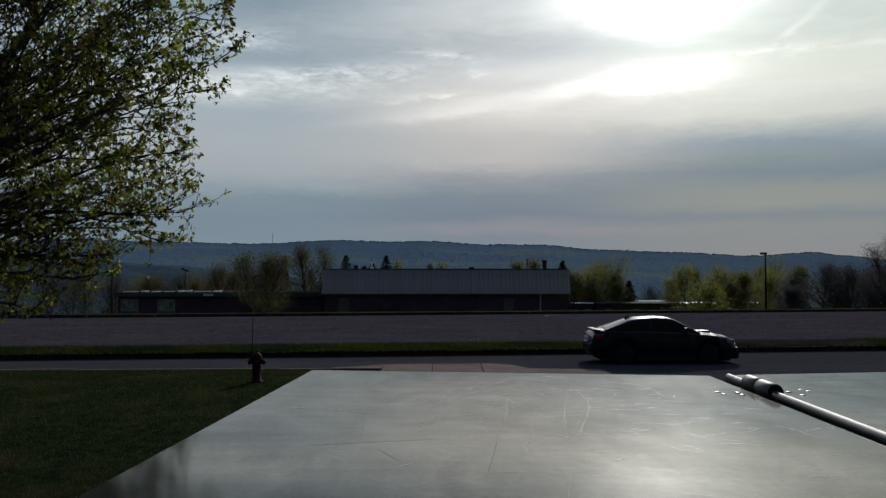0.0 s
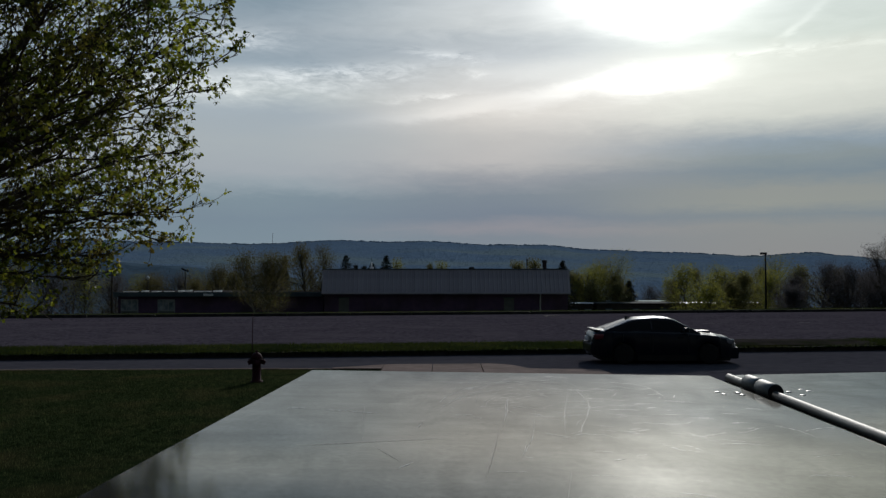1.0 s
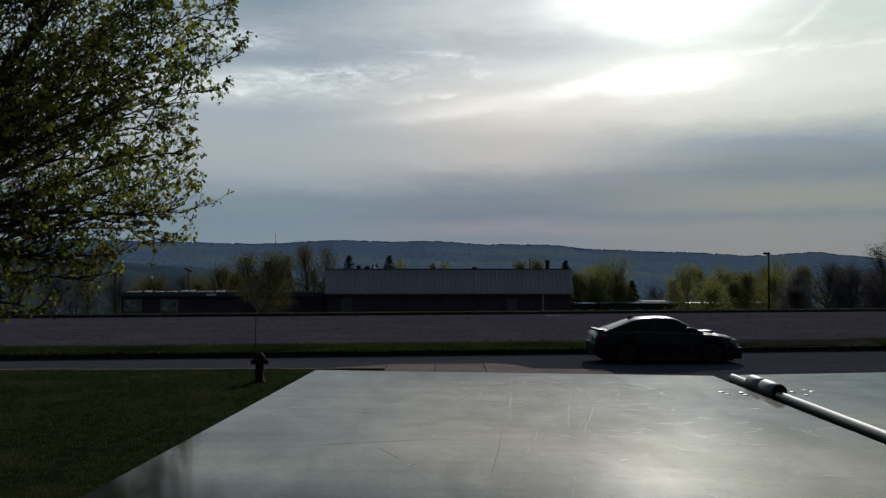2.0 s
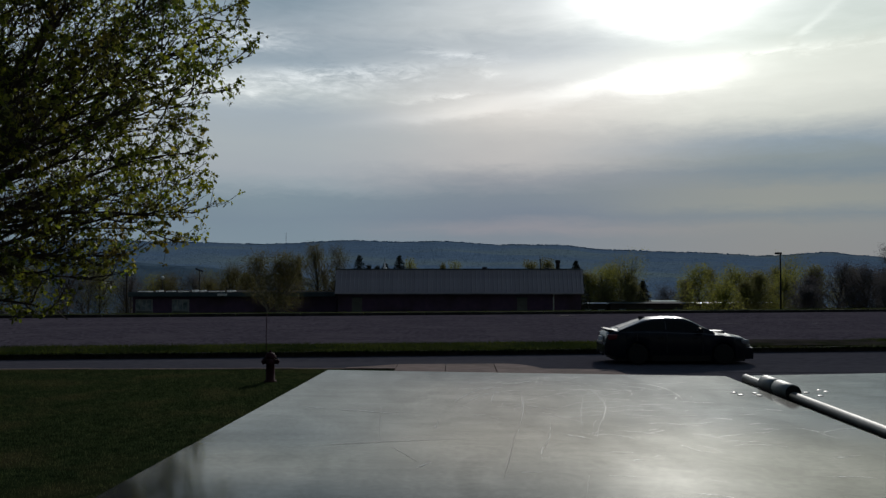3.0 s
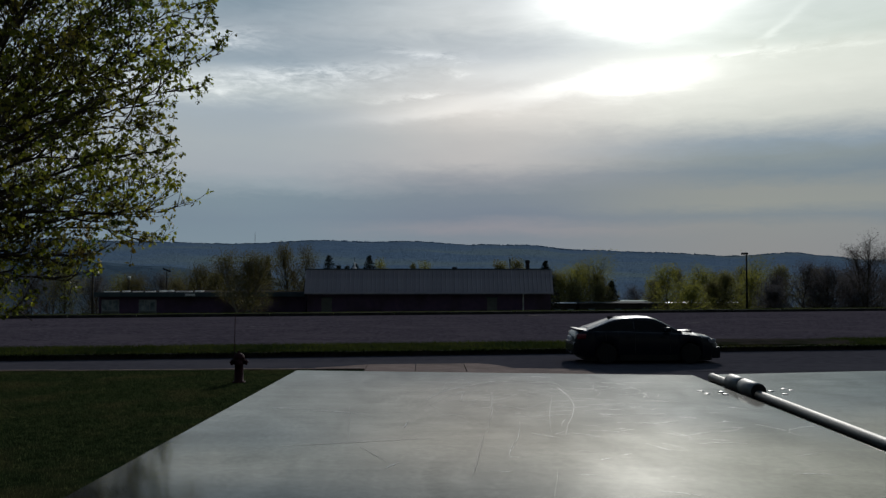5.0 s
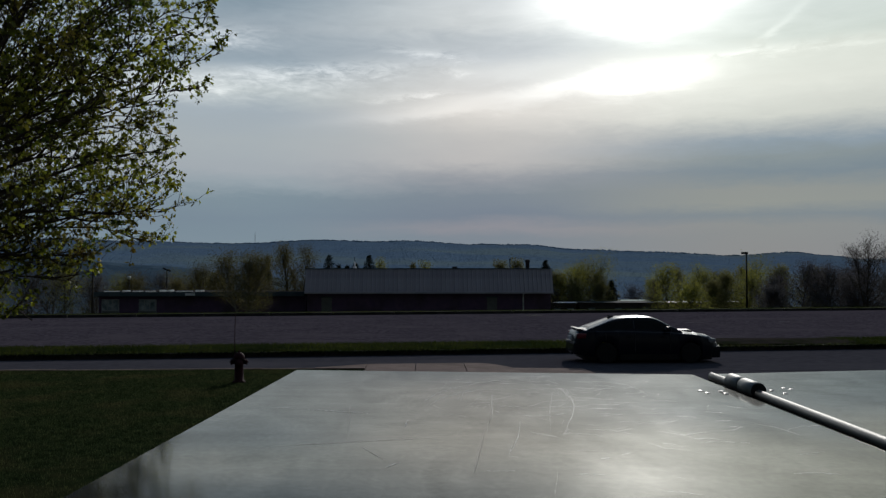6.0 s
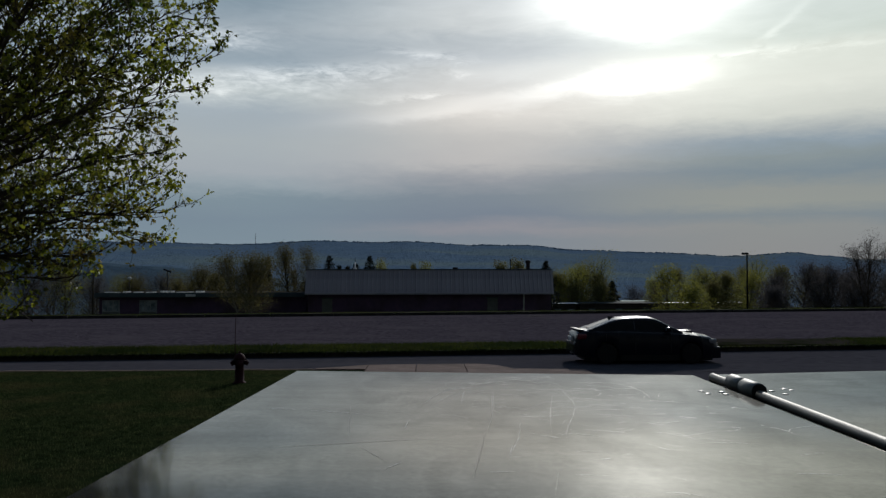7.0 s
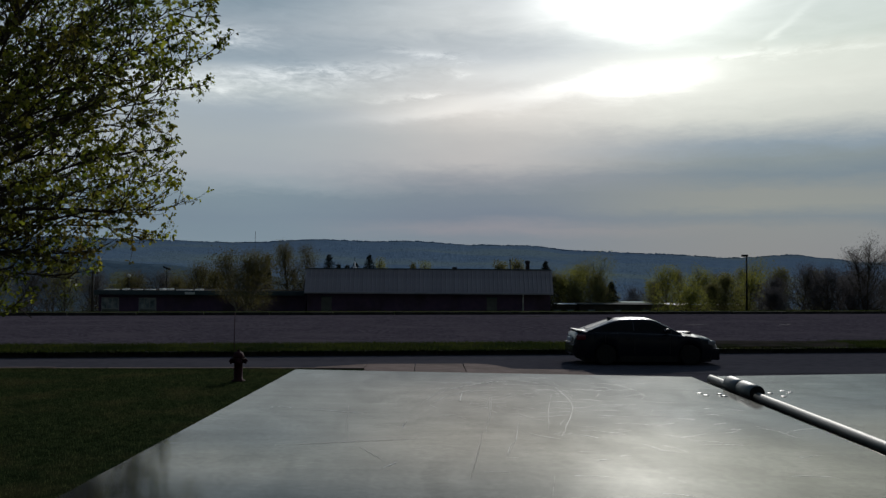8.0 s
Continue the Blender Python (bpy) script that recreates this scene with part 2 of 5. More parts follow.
M["tyre"] = material("tyre rubber", (0.012, 0.012, 0.012), (0.020, 0.020, 0.020), 12.0, 0.85, 0, 0.2, 60, spec=0.2)
M["rim"] = material("dark alloy", (0.018, 0.018, 0.021), (0.030, 0.030, 0.034), 12.0, 0.45, 0.6, 0)
M["red_lens"] = material("red lens", (0.13, 0.008, 0.018), (0.10, 0.006, 0.014), 12.0, 0.15, 0, 0)
M["clear_lens"] = material("clear lens", (0.16, 0.165, 0.18), (0.24, 0.24, 0.26), 12.0, 0.12, 0, 0)
M["trim"] = material("black plastic", (0.014, 0.014, 0.015), (0.022, 0.022, 0.023), 12.0, 0.6, 0, 0)
M["brick"] = material("dark brick", (0.094, 0.062, 0.112), (0.122, 0.080, 0.132), 2.0, 0.92, 0, 0.5, 12, (0.07, 0.05, 0.06), 0.3, 0.01, 0.1)
M["roof"] = material("ribbed roof metal", (0.340, 0.312, 0.352), (0.405, 0.372, 0.412), 0.8, 0.6, 0.0, 0.1, 4, (0.26, 0.25, 0.28), 0.3, 0.01, 0.3, per_piece=0.06)
M["fascia"] = material("grey-green fascia", (0.070, 0.092, 0.105), (0.092, 0.118, 0.130), 1.0, 0.9, 0, 0.1, 4, spec=0.05)
M["white"] = material("white painted metal", (0.60, 0.61, 0.61), (0.72, 0.73, 0.73), 2.0, 0.5, 0, 0.1, 6, spec=0.25)
M["skylight"] = material("skylight acrylic", (0.80, 0.81, 0.80), (0.88, 0.89, 0.88), 2.0, 0.16, 0, 0, spec=0.8, leaf=0.75)
M["green_roof"] = material("green roof", (0.24, 0.38, 0.32), (0.30, 0.45, 0.38), 0.5, 0.75, 0, 0.1, 4, spec=0.06)
# Roof colour darkened because the slope facing the view is backlit.
M["backlit_roof"] = material("backlit roof dark", (0.045, 0.055, 0.058), (0.07, 0.08, 0.082), 1.5, 0.9, 0, 0.2, 6, spec=0.05)
M["door"] = material("grey door paint", (0.11, 0.11, 0.105), (0.14, 0.14, 0.135), 2.0, 0.7, 0, 0.1, 5)
M["grey_frame"] = material("grey painted frame", (0.24, 0.26, 0.27), (0.32, 0.34, 0.35), 2.0, 0.6, 0, 0.1, 6, spec=0.2)
M["pane"] = material("window glass", (0.10, 0.13, 0.15), (0.36, 0.40, 0.43), 1.6, 0.12, 0, 0)
M["dark_wall"] = material("weathered dark wall", (0.05, 0.045, 0.042), (0.075, 0.068, 0.062), 1.0, 1.0, 0, 0.3, 6, spec=0.0)


def sheet_metal():
    """Bare aluminium, dulled, with rolled grain, smears and long scratches."""
    m = material("bare aluminium", (0.503, 0.502, 0.470), (0.563, 0.562, 0.530), 2.2, 0.27, 1.0, 0.0, 40, (0.443, 0.442, 0.415), 3.5, 0.01, stretch=(1, 0.5, 1))
    t = m.node_tree
    op = node_kit(t)
    b = t.nodes["Principled BSDF"]
    co = t.nodes.new("ShaderNodeTexCoord")

    def tex(scale, sx, sy, detail, turn=0.0, dist=0.0):
        mp = t.nodes.new("ShaderNodeMapping")
        mp.inputs["Scale"].default_value = (sx, sy, 1)
        mp.inputs["Rotation"].default_value = (0, 0, turn)
        t.links.new(co.outputs["Object"], mp.inputs[0])
        n = t.nodes.new("ShaderNodeTexNoise")
        n.inputs["Scale"].default_value = scale
        n.inputs["Detail"].default_value = detail
        n.inputs["Distortion"].default_value = dist
        t.links.new(mp.outputs[0], n.inputs["Vector"])
        return n.outputs["Fac"]
    smear = tex(5.0, 1.0, 0.5, 5.0, 0.3, 0.6)
    grain = tex(60.0, 0.05, 1.0, 3.0)
    brushed = tex(26.0, 0.10, 1.0, 5.0, 0.04)
    gl = t.nodes.new("ShaderNodeBsdfAnisotropic")
    gl.distribution = "BECKMANN"
    rough = op("ADD", op("MULTIPLY", smear, 0.10), op("MULTIPLY", grain, 0.03))
    t.links.new(op("ADD", rough, 0.012), gl.inputs["Roughness"])
    tint = b.inputs["Base Color"].links[0].from_socket
    # Mirror colour dims away from grazing view: sheen set by angle, beyond real aluminium.
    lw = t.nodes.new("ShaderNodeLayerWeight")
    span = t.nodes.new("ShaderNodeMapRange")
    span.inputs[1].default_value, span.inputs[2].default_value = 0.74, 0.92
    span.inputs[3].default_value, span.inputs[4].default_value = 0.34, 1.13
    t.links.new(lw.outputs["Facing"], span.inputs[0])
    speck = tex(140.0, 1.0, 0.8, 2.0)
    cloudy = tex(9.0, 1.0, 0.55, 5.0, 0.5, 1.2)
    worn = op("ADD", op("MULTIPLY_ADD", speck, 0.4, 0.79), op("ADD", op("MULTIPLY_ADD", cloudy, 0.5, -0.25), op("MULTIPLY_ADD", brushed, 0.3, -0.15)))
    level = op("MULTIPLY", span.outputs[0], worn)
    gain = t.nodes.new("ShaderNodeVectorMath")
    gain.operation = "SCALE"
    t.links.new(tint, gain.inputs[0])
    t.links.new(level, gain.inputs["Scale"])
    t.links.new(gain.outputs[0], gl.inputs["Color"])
    dust = t.nodes.new("ShaderNodeBsdfDiffuse")
    dust.inputs["Color"].default_value = (0.34, 0.33, 0.30, 1)
    mix = t.nodes.new("ShaderNodeMixShader")
    t.links.new(op("MULTIPLY_ADD", smear, 0.07, 0.005), mix.inputs[0])
    t.links.new(gl.outputs[0], mix.inputs[1])
    t.links.new(dust.outputs[0], mix.inputs[2])
    dent = op("ADD", tex(2.6, 1.0, 0.7, 1.0), op("MULTIPLY", tex(11.0, 1.0, 0.7, 4.0, 0.4, 0.5), 0.22))
    n = t.nodes.new("ShaderNodeBump")
    n.inputs["Strength"].default_value = 0.13
    n.inputs["Distance"].default_value = 0.004
    t.links.new(op("ADD", dent, op("MULTIPLY", grain, 0.01)), n.inputs["Height"])
    t.links.new(n.outputs[0], gl.inputs["Normal"])
    haze = t.nodes.new("ShaderNodeBsdfAnisotropic")
    haze.distribution = "GGX"
    haze.inputs["Roughness"].default_value = 0.38
    haze.inputs["Color"].default_value = (0.60, 0.61, 0.59, 1)
    t.links.new(n.outputs[0], haze.inputs["Normal"])
    veil = t.nodes.new("ShaderNodeMixShader")
    t.links.new(op("MULTIPLY_ADD", cloudy, 0.04, 0.018), veil.inputs[0])
    t.links.new(mix.outputs[0], veil.inputs[1])
    t.links.new(haze.outputs[0], veil.inputs[2])
    t.links.new(veil.outputs[0], t.nodes["Material Output"].inputs[0])
    return m


M["sheet"] = sheet_metal()
M["scratch"] = material("scratched aluminium", (0.66, 0.655, 0.63), (0.80, 0.79, 0.76), 30.0, 0.5, 0.0, 0, spec=0.3)
M["rivet"] = material("bright rivet", (0.17, 0.165, 0.16), (0.24, 0.235, 0.23), 30.0, 0.4, 1.0, 0)
M["mark"] = material("dull smear", (0.33, 0.315, 0.285), (0.40, 0.38, 0.345), 30.0, 0.8, 0.0, 0, spec=0.2)
M["dull_metal"] = material("dulled aluminium tube", (0.15, 0.152, 0.142), (0.21, 0.212, 0.198), 15.0, 0.56, 0.85, 0.05, 60)
M["knuckle"] = material("turned aluminium", (0.21, 0.212, 0.198), (0.28, 0.282, 0.262), 15.0, 0.55, 0.85, 0.05, 60)
M["body_metal"] = material("painted box side", (0.28, 0.28, 0.27), (0.34, 0.34, 0.33), 2.0, 0.5, 0.2, 0.1, 10)


# ---- shape helpers ----
def put(name, bm, mat, parent=None, label="", smooth=False):
    me = bpy.data.meshes.new(name)
    bm.to_mesh(me)
    bm.free()
    return put_mesh(name, me, mat, parent, label, smooth)


def put_mesh(name, me, mat, parent=None, label="", smooth=False):
    if smooth:
        me.polygons.foreach_set("use_smooth", [True] * len(me.polygons))
    me.materials.append(M[mat])
    ob = new(name, me)
    if parent is not None:
        ob.parent = parent
    if label:
        tagged(ob, label)
    return ob


def raw(name, verts, faces, mat, parent=None, label="", smooth=False):
    me = bpy.data.meshes.new(name)
    me.from_pydata([tuple(v) for v in verts], [], faces)
    me.update()
    return put_mesh(name, me, mat, parent, label, smooth)


def box_bm(bm, lo, hi, bevel=0.0, turn=None):
    """A box from corner to corner, edges rounded, added to bm."""
    r = bmesh.ops.create_cube(bm, size=1.0)
    vs = r["verts"]
    c = (Vector(lo) + Vector(hi)) / 2
    s = Vector(hi) - Vector(lo)
    for v in vs:
        v.co = Vector((v.co.x * s.x, v.co.y * s.y, v.co.z * s.z)) + c
    if bevel:
        es = list({e for v in vs for e in v.link_edges})
        bmesh.ops.bevel(bm, geom=es, offset=bevel, segments=2, affect="EDGES", profile=0.7)
    return bm


def box(name, lo, hi, mat, parent=None, label="", bevel=0.01):
    return put(name, box_bm(bmesh.new(), lo, hi, bevel), mat, parent, label)


def lathe_data(profile, n=20, axis="z"):
    """Surface of revolution from (radius, height) pairs."""
    vs, fs = [], []
    for r, h in profile:
        for i in range(n):
            a = 2 * math.pi * i / n
            p = (r * math.cos(a), r * math.sin(a), h)
            vs.append(p if axis == "z" else ((h, p[0], p[1]) if axis == "x" else (p[0], h, p[1])))
    for j in range(len(profile) - 1):
        for i in range(n):
            k = (i + 1) % n
            fs.append((j * n + i, j * n + k, (j + 1) * n + k, (j + 1) * n + i))
    fs.append(tuple(range(n - 1, -1, -1)))
    fs.append(tuple((len(profile) - 1) * n + i for i in range(n)))
    return vs, fs


def lathe(name, profile, mat, parent=None, at=(0, 0, 0), n=20, axis="z", label="", smooth=True):
    vs, fs = lathe_data(profile, n, axis)
    ob = raw(name, [(v[0] + at[0], v[1] + at[1], v[2] + at[2]) for v in vs], fs, mat, parent, label, False)
    if smooth:
        ob.data.polygons.foreach_set("use_smooth", [len(p.vertices) == 4 for p in ob.data.polygons])
    return ob


def tube_into(vs, fs, pts, radii, n):
    """Adds a tapered tube along pts to the lists vs and fs."""
    start = len(vs)
    for i, p in enumerate(pts):
        d = pts[min(i + 1, len(pts) - 1)] - pts[max(i - 1, 0)]
        d = d.normalized() if d.length > 1e-9 else Vector((0, 0, 1))
        a = d.orthogonal().normalized() if abs(d.z) > 0.95 else d.cross(Vector((0, 0, 1))).normalized()
        b = d.cross(a)
        for k in range(n):
            w = 2 * math.pi * k / n
            q = p + (a * math.cos(w) + b * math.sin(w)) * radii[i]
            vs.append((q.x, q.y, q.z))
    for i in range(len(pts) - 1):
        for k in range(n):
            m = (k + 1) % n
            o = start + i * n
            fs.append((o + k, o + m, o + n + m, o + n + k))
    fs.append(tuple(start + (len(pts) - 1) * n + k for k in range(n)))


def tube(name, pts, r, mat, parent=None, n=10, label=""):
    vs, fs = [], []
    pts = [Vector(p) for p in pts]
    tube_into(vs, fs, pts, [r] * len(pts), n)
    fs.append(tuple(range(n - 1, -1, -1)))
    ob = raw(name, vs, fs, mat, parent, label)
    ob.data.polygons.foreach_set("use_smooth", [len(p.vertices) == 4 for p in ob.data.polygons])
    return ob


def thing(name, label, category, at=(0, 0, 0), turn=0.0, group="", kind=""):
    e = new(name)
    e.matrix_world = pose(*at, 0, 0, turn)
    return tagged(e, label, category, group, kind)


# ---- ground, road, lot ----
def bound(x, lim=70.0):
    return max(-lim, min(lim, x))


def near_kerb(x):
    return 24.1 + 0.033 * bound(x)


def far_kerb(x):
    return 29.46 + 0.128 * bound(x)


def lot_start(x):
    return far_kerb(x) + 3.9 + 0.01 * bound(x)


def lot_end(x):
    return 59.4 + 0.19 * bound(x)


FALL = ((0, 0.0), (3, 0.02), (12, -0.9), (24, -2.2), (70, -4.5), (330, -24), (800, -30), (4300, -34))


def beyond(x, d):
    """Height of the land d metres past the lot."""
    for (a, za), (b, zb) in zip(FALL, FALL[1:]):
        if d <= b:
            return za + (zb - za) * (d - a) / (b - a)
    return FALL[-1][1]


def build_ground():
    xs = [-4200, -2000, -900, -400, -200, -110, -70, -50] + [-36 + 2 * i for i in range(17)] + [-2.51, -2.49, -1.0, 0.99, 1.01, 2.7, 5, 8, 11] + [14 + 2 * i for i in range(13)] + [39.99, 40.01, 52, 70, 110, 200, 400, 900, 2000, 4200]
    rows = []
    for y in (-4000, -1500, -400, -100, -30, -13.01, -12.99, -6, 0, 4, 8, 12, 16, 20, 22):
        rows.append((lambda x, y=y: y, lambda x, y=y: -0.06 if -2.5 < x < 40 and -13 < y else 0.11))
    rows.append((lambda x: near_kerb(x) - 0.08, lambda x: -0.06 if 1.0 < x < 40 else 0.11))
    rows.append((lambda x: near_kerb(x) - 0.06, lambda x: -0.06))
    rows.append((lambda x: far_kerb(x) + 0.10, lambda x: -0.06))
    rows.append((lambda x: far_kerb(x) + 0.12, lambda x: 0.17))
    for k, h in ((0.5, 0.21), (1.5, 0.25), (2.6, 0.20), (3.6, 0.08)):
        rows.append((lambda x, k=k: far_kerb(x) + k, lambda x, h=h: h + 0.02 * math.sin(x * 0.7)))
    rows.append((lambda x: lot_start(x) + 0.3, lambda x: -0.04))
    rows.append((lambda x: lot_end(x) - 0.1, lambda x: -0.04))
    rows.append((lambda x: lot_end(x) + 0.16, lambda x: 0.16))
    split = len(rows)
    for d in (1.5, 3, 7, 12, 18, 24, 45, 70, 130, 330, 800, 2000, 4300):
        rows.append((lambda x, d=d: lot_end(x) + d, lambda x, d=d: beyond(x, d) + (0.16 if d < 5 else 0)))
    verts = [(x, fy(x), fz(x)) for fy, fz in rows for x in xs]
    n = len(xs)
    faces = [(j * n + i, j * n + i + 1, (j + 1) * n + i + 1, (j + 1) * n + i) for j in range(len(rows) - 1) for i in range(n - 1)]
    ob = raw("ground", verts, faces, "lawn")
    ob.data.materials.append(M["field"])
    for k, p in enumerate(ob.data.polygons):
        p.material_index = 1 if k // (n - 1) >= split else 0
    tagged(ob, "mown spring lawn falling away to open land", "ground", kind="structure")


def strip(name, f0, f1, x0, x1, z, mat, label, category, step=2.0, thick=0.1):
    """A slab between two lines across the place."""
    n = int((x1 - x0) / step) + 1
    xs = [x0 + (x1 - x0) * i / (n - 1) for i in range(n)]
    vs = []
    for x in xs:
        vs += [(x, f0(x), z), (x, f1(x), z), (x, f0(x), z - thick), (x, f1(x), z - thick)]
    fs = []
    for i in range(n - 1):
        a, b = i * 4, i * 4 + 4
        fs += [(a, b, b + 1, a + 1), (a, a + 2, b + 2, b), (a + 1, b + 1, b + 3, a + 3)]
    return tagged(raw(name, vs, fs, mat), label, category, kind="structure")


build_ground()
strip("road", lambda x: near_kerb(x) + 0.0, lambda x: far_kerb(x), -200, 200, 0.0, "asphalt", "dark asphalt street with patched surface", "road")
strip("parking_lot", lambda x: lot_start(x), lambda x: lot_end(x), -200, 200, 0.06, "lot", "wide worn asphalt parking lot", "parking lot")
drive = raw("driveway", [(-2.48, -12.9, -0.004), (39.9, -12.9, -0.004), (39.9, 25.4, -0.004), (1.02, 24.1, -0.004), (1.02, 22.0, -0.004), (-2.48, 22.0, -0.004)], [(0, 1, 2, 3, 4, 5)], "asphalt")
tagged(drive, "dark asphalt driveway meeting the street", "driveway", kind="structure")
apron = raw("driveway_apron", [(2.6, 22.3, 0.012), (4.65, 22.3, 0.012), (4.40, 25.0, 0.012), (2.2, 25.2, 0.012), (2.6, 22.3, -0.05), (4.65, 22.3, -0.05), (4.40, 25.0, -0.05), (2.2, 25.2, -0.05)],
            [(0, 1, 2, 3), (0, 4, 5, 1), (1, 5, 6, 2), (2, 6, 7, 3), (3, 7, 4, 0)], "concrete")
tagged(apron, "pale concrete apron where the driveway meets the street", "apron", kind="structure")


def build_kerbs():
    def run(name, label, x0, x1, piece, line, z0, z1, width, mat, gap=0.012):
        top = tagged(new(name), label, "kerb", kind="structure")
        bm = box_bm(bmesh.new(), (0, 0, z0), (piece - gap, width, z1), 0.02)
        me = bpy.data.meshes.new("kerb_stone")
        bm.to_mesh(me)
        bm.free()
        me.materials.append(M[mat])
        rng = random.Random(4)
        for i in range(int((x1 - x0) / piece)):
            x = x0 + i * piece
            a = math.degrees(math.atan2(line(x + piece) - line(x), piece))
            ob = new("kerb_stone", me)
            ob.parent = top
            ob.matrix_basis = pose(x, line(x), rng.uniform(-0.006, 0.006), 0, rng.uniform(-0.15, 0.15), a)
    run("kerb_near", "narrow pale concrete kerb along the lawn", -42.44, -2.98, 1.36, lambda x: near_kerb(x) - 0.06, -0.12, 0.135, 0.16, "concrete")
    run("kerb_far", "concrete kerb along the grass verge, coloured dark for shade", -60, 75, 2.7, lambda x: far_kerb(x) - 0.05, -0.12, 0.17, 0.17, "kerb")
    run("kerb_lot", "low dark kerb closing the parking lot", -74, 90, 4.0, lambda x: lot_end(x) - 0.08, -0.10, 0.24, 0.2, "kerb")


build_kerbs()


def build_pavement():
    """Concrete slabs beside the driveway, the last one with a rounded, dropping corner."""
    top = tagged(new("pavement"), "pale concrete paving slabs with a rounded dropped corner", "pavement", kind="structure")
    xs = (-1.64, -0.29, 1.06)
    for i, (a, b) in enumerate(zip(xs, xs[1:])):
        y1a, y1b = 25.12 + 0.1 * i, 25.22 + 0.1 * i
        g = 0.012
        p = [(a + g, 22.6), (b - g, 22.6), (b - g, y1b), (a + g, y1a)]
        vs = [(x, y, 0.138) for x, y in p] + [(x, y, -0.1) for x, y in p]
        raw("slab", vs, [(0, 1, 2, 3), (0, 4, 5, 1), (1, 5, 6, 2), (2, 6, 7, 3), (3, 7, 4, 0)], "concrete", top)
    p = [(-2.99, 23.97), (-1.65, 23.97), (-1.65, 25.10), (-2.3, 24.62), (-2.99, 24.22)]
    vs = [(x, y, 0.138) for x, y in p] + [(x, y, -0.1) for x, y in p]
    raw("slab", vs, [(0, 1, 2, 3, 4)] + [(k, k + 5, (k + 1) % 5 + 5, (k + 1) % 5) for k in range(5)], "concrete", top)
    p = [(1.07, 22.6), (2.62, 22.6)] + [(1.15 + 1.42 * math.cos(w), 23.4 + 1.95 * math.sin(w)) for w in (0.1, 0.3, 0.5, 0.7, 0.9, 1.1, 1.3, 1.5)] + [(1.07, 25.35)]
    h = [0.138, 0.05] + [0.06, 0.075, 0.09, 0.105, 0.12, 0.13, 0.138, 0.138] + [0.138]
    n = len(p)
    vs = [(x, y, z) for (x, y), z in zip(p, h)] + [(x, y, -0.1) for x, y in p]
    fs = [(0, k, k + 1) for k in range(1, n - 1)] + [(k, k + n, (k + 1) % n + n, (k + 1) % n) for k in range(n)]
    raw("slab", vs, fs, "concrete", top)


build_pavement()


def build_lines():
    """Faded stall lines on the lot."""
    top = tagged(new("lot_marking"), "faded white stall lines on the asphalt", "road marking", kind="structure")
    for i, (x, y, l) in enumerate(((14.2, 48.5, 1.3), (19.5, 49.0, 0.8), (-9.0, 45.5, 0.9))):
        raw("line", [(x, y, 0.064), (x + l, y + 0.25, 0.064), (x + l, y + 0.37, 0.064), (x, y + 0.12, 0.064)], [(0, 1, 2, 3)], "paint", top)


build_lines()


def grass_blades(name, label, count, place, lo, hi, width, seed, mat="blade"):
    """Many upright blades; place(rng) gives x, y, z."""
    rng = random.Random(seed)
    vs, fs = [], []
    for i in range(count):
        x, y, z = place(rng)
        h, a, w = rng.uniform(lo, hi), rng.uniform(0, 6.28), width * rng.uniform(0.6, 1.3)
        dx, dy = math.cos(a) * w, math.sin(a) * w
        lx, ly = rng.gauss(0, 0.3) * h, rng.gauss(0, 0.3) * h
        k = len(vs)
        vs += [(x - dx, y - dy, z - 0.01), (x + dx, y + dy, z - 0.01), (x + lx, y + ly, z + h)]
        fs.append((k, k + 1, k + 2))
    tagged(raw(name, vs, fs, mat), label, "grass", kind="stuff")


def on_lawn(rng):
    while True:
        d = 8 + 15.9 * rng.random() ** 0.5
        x = rng.uniform(-0.62, -0.05) * d
        if d < near_kerb(x) - 0.1 and not (x > -3.05 and d > 22.5):
            return x, d, 0.11


def on_verge(rng):
    x = rng.uniform(-22, 30)
    k = rng.uniform(0.14, 3.9) if rng.random() < 0.75 else rng.uniform(-0.07, 0.2)
    bare = 10.2 < x < 15.2 and rng.random() < 0.93
    z = 0.17 + 0.08 * math.sin(max(0.0, min(k, 3.0)) / 3.0 * math.pi) - max(0, k - 2.6) * 0.1
    return x, far_kerb(x) + k, z - (0.4 if bare else 0)


def on_bank(rng):
    x = rng.uniform(-45, 60)
    return x, lot_end(x) + rng.uniform(0.15, 1.6), 0.16


grass_blades("lawn_grass", "short dark green mown grass", 260000, on_lawn, 0.02, 0.05, 0.004, 1)
grass_blades("verge_grass", "bright green uncut grass on the verge", 52000, on_verge, 0.04, 0.13, 0.008, 2, "verge")
def on_fringe(rng):
    x = rng.uniform(-22, 30)
    d = rng.uniform(-0.10, -0.045)
    return x, far_kerb(x) + d, 0.175 - abs(rng.gauss(0, 0.05)) - (0.03 if math.sin(x * 2.1) > 0.3 else 0)


grass_blades("verge_fringe", "grass hanging over the far kerb", 14000, on_fringe, 0.04, 0.12, 0.009, 6, "blade")
grass_blades("bank_grass", "thin line of grass behind the lot", 9000, on_bank, 0.05, 0.18, 0.02, 3, "verge")


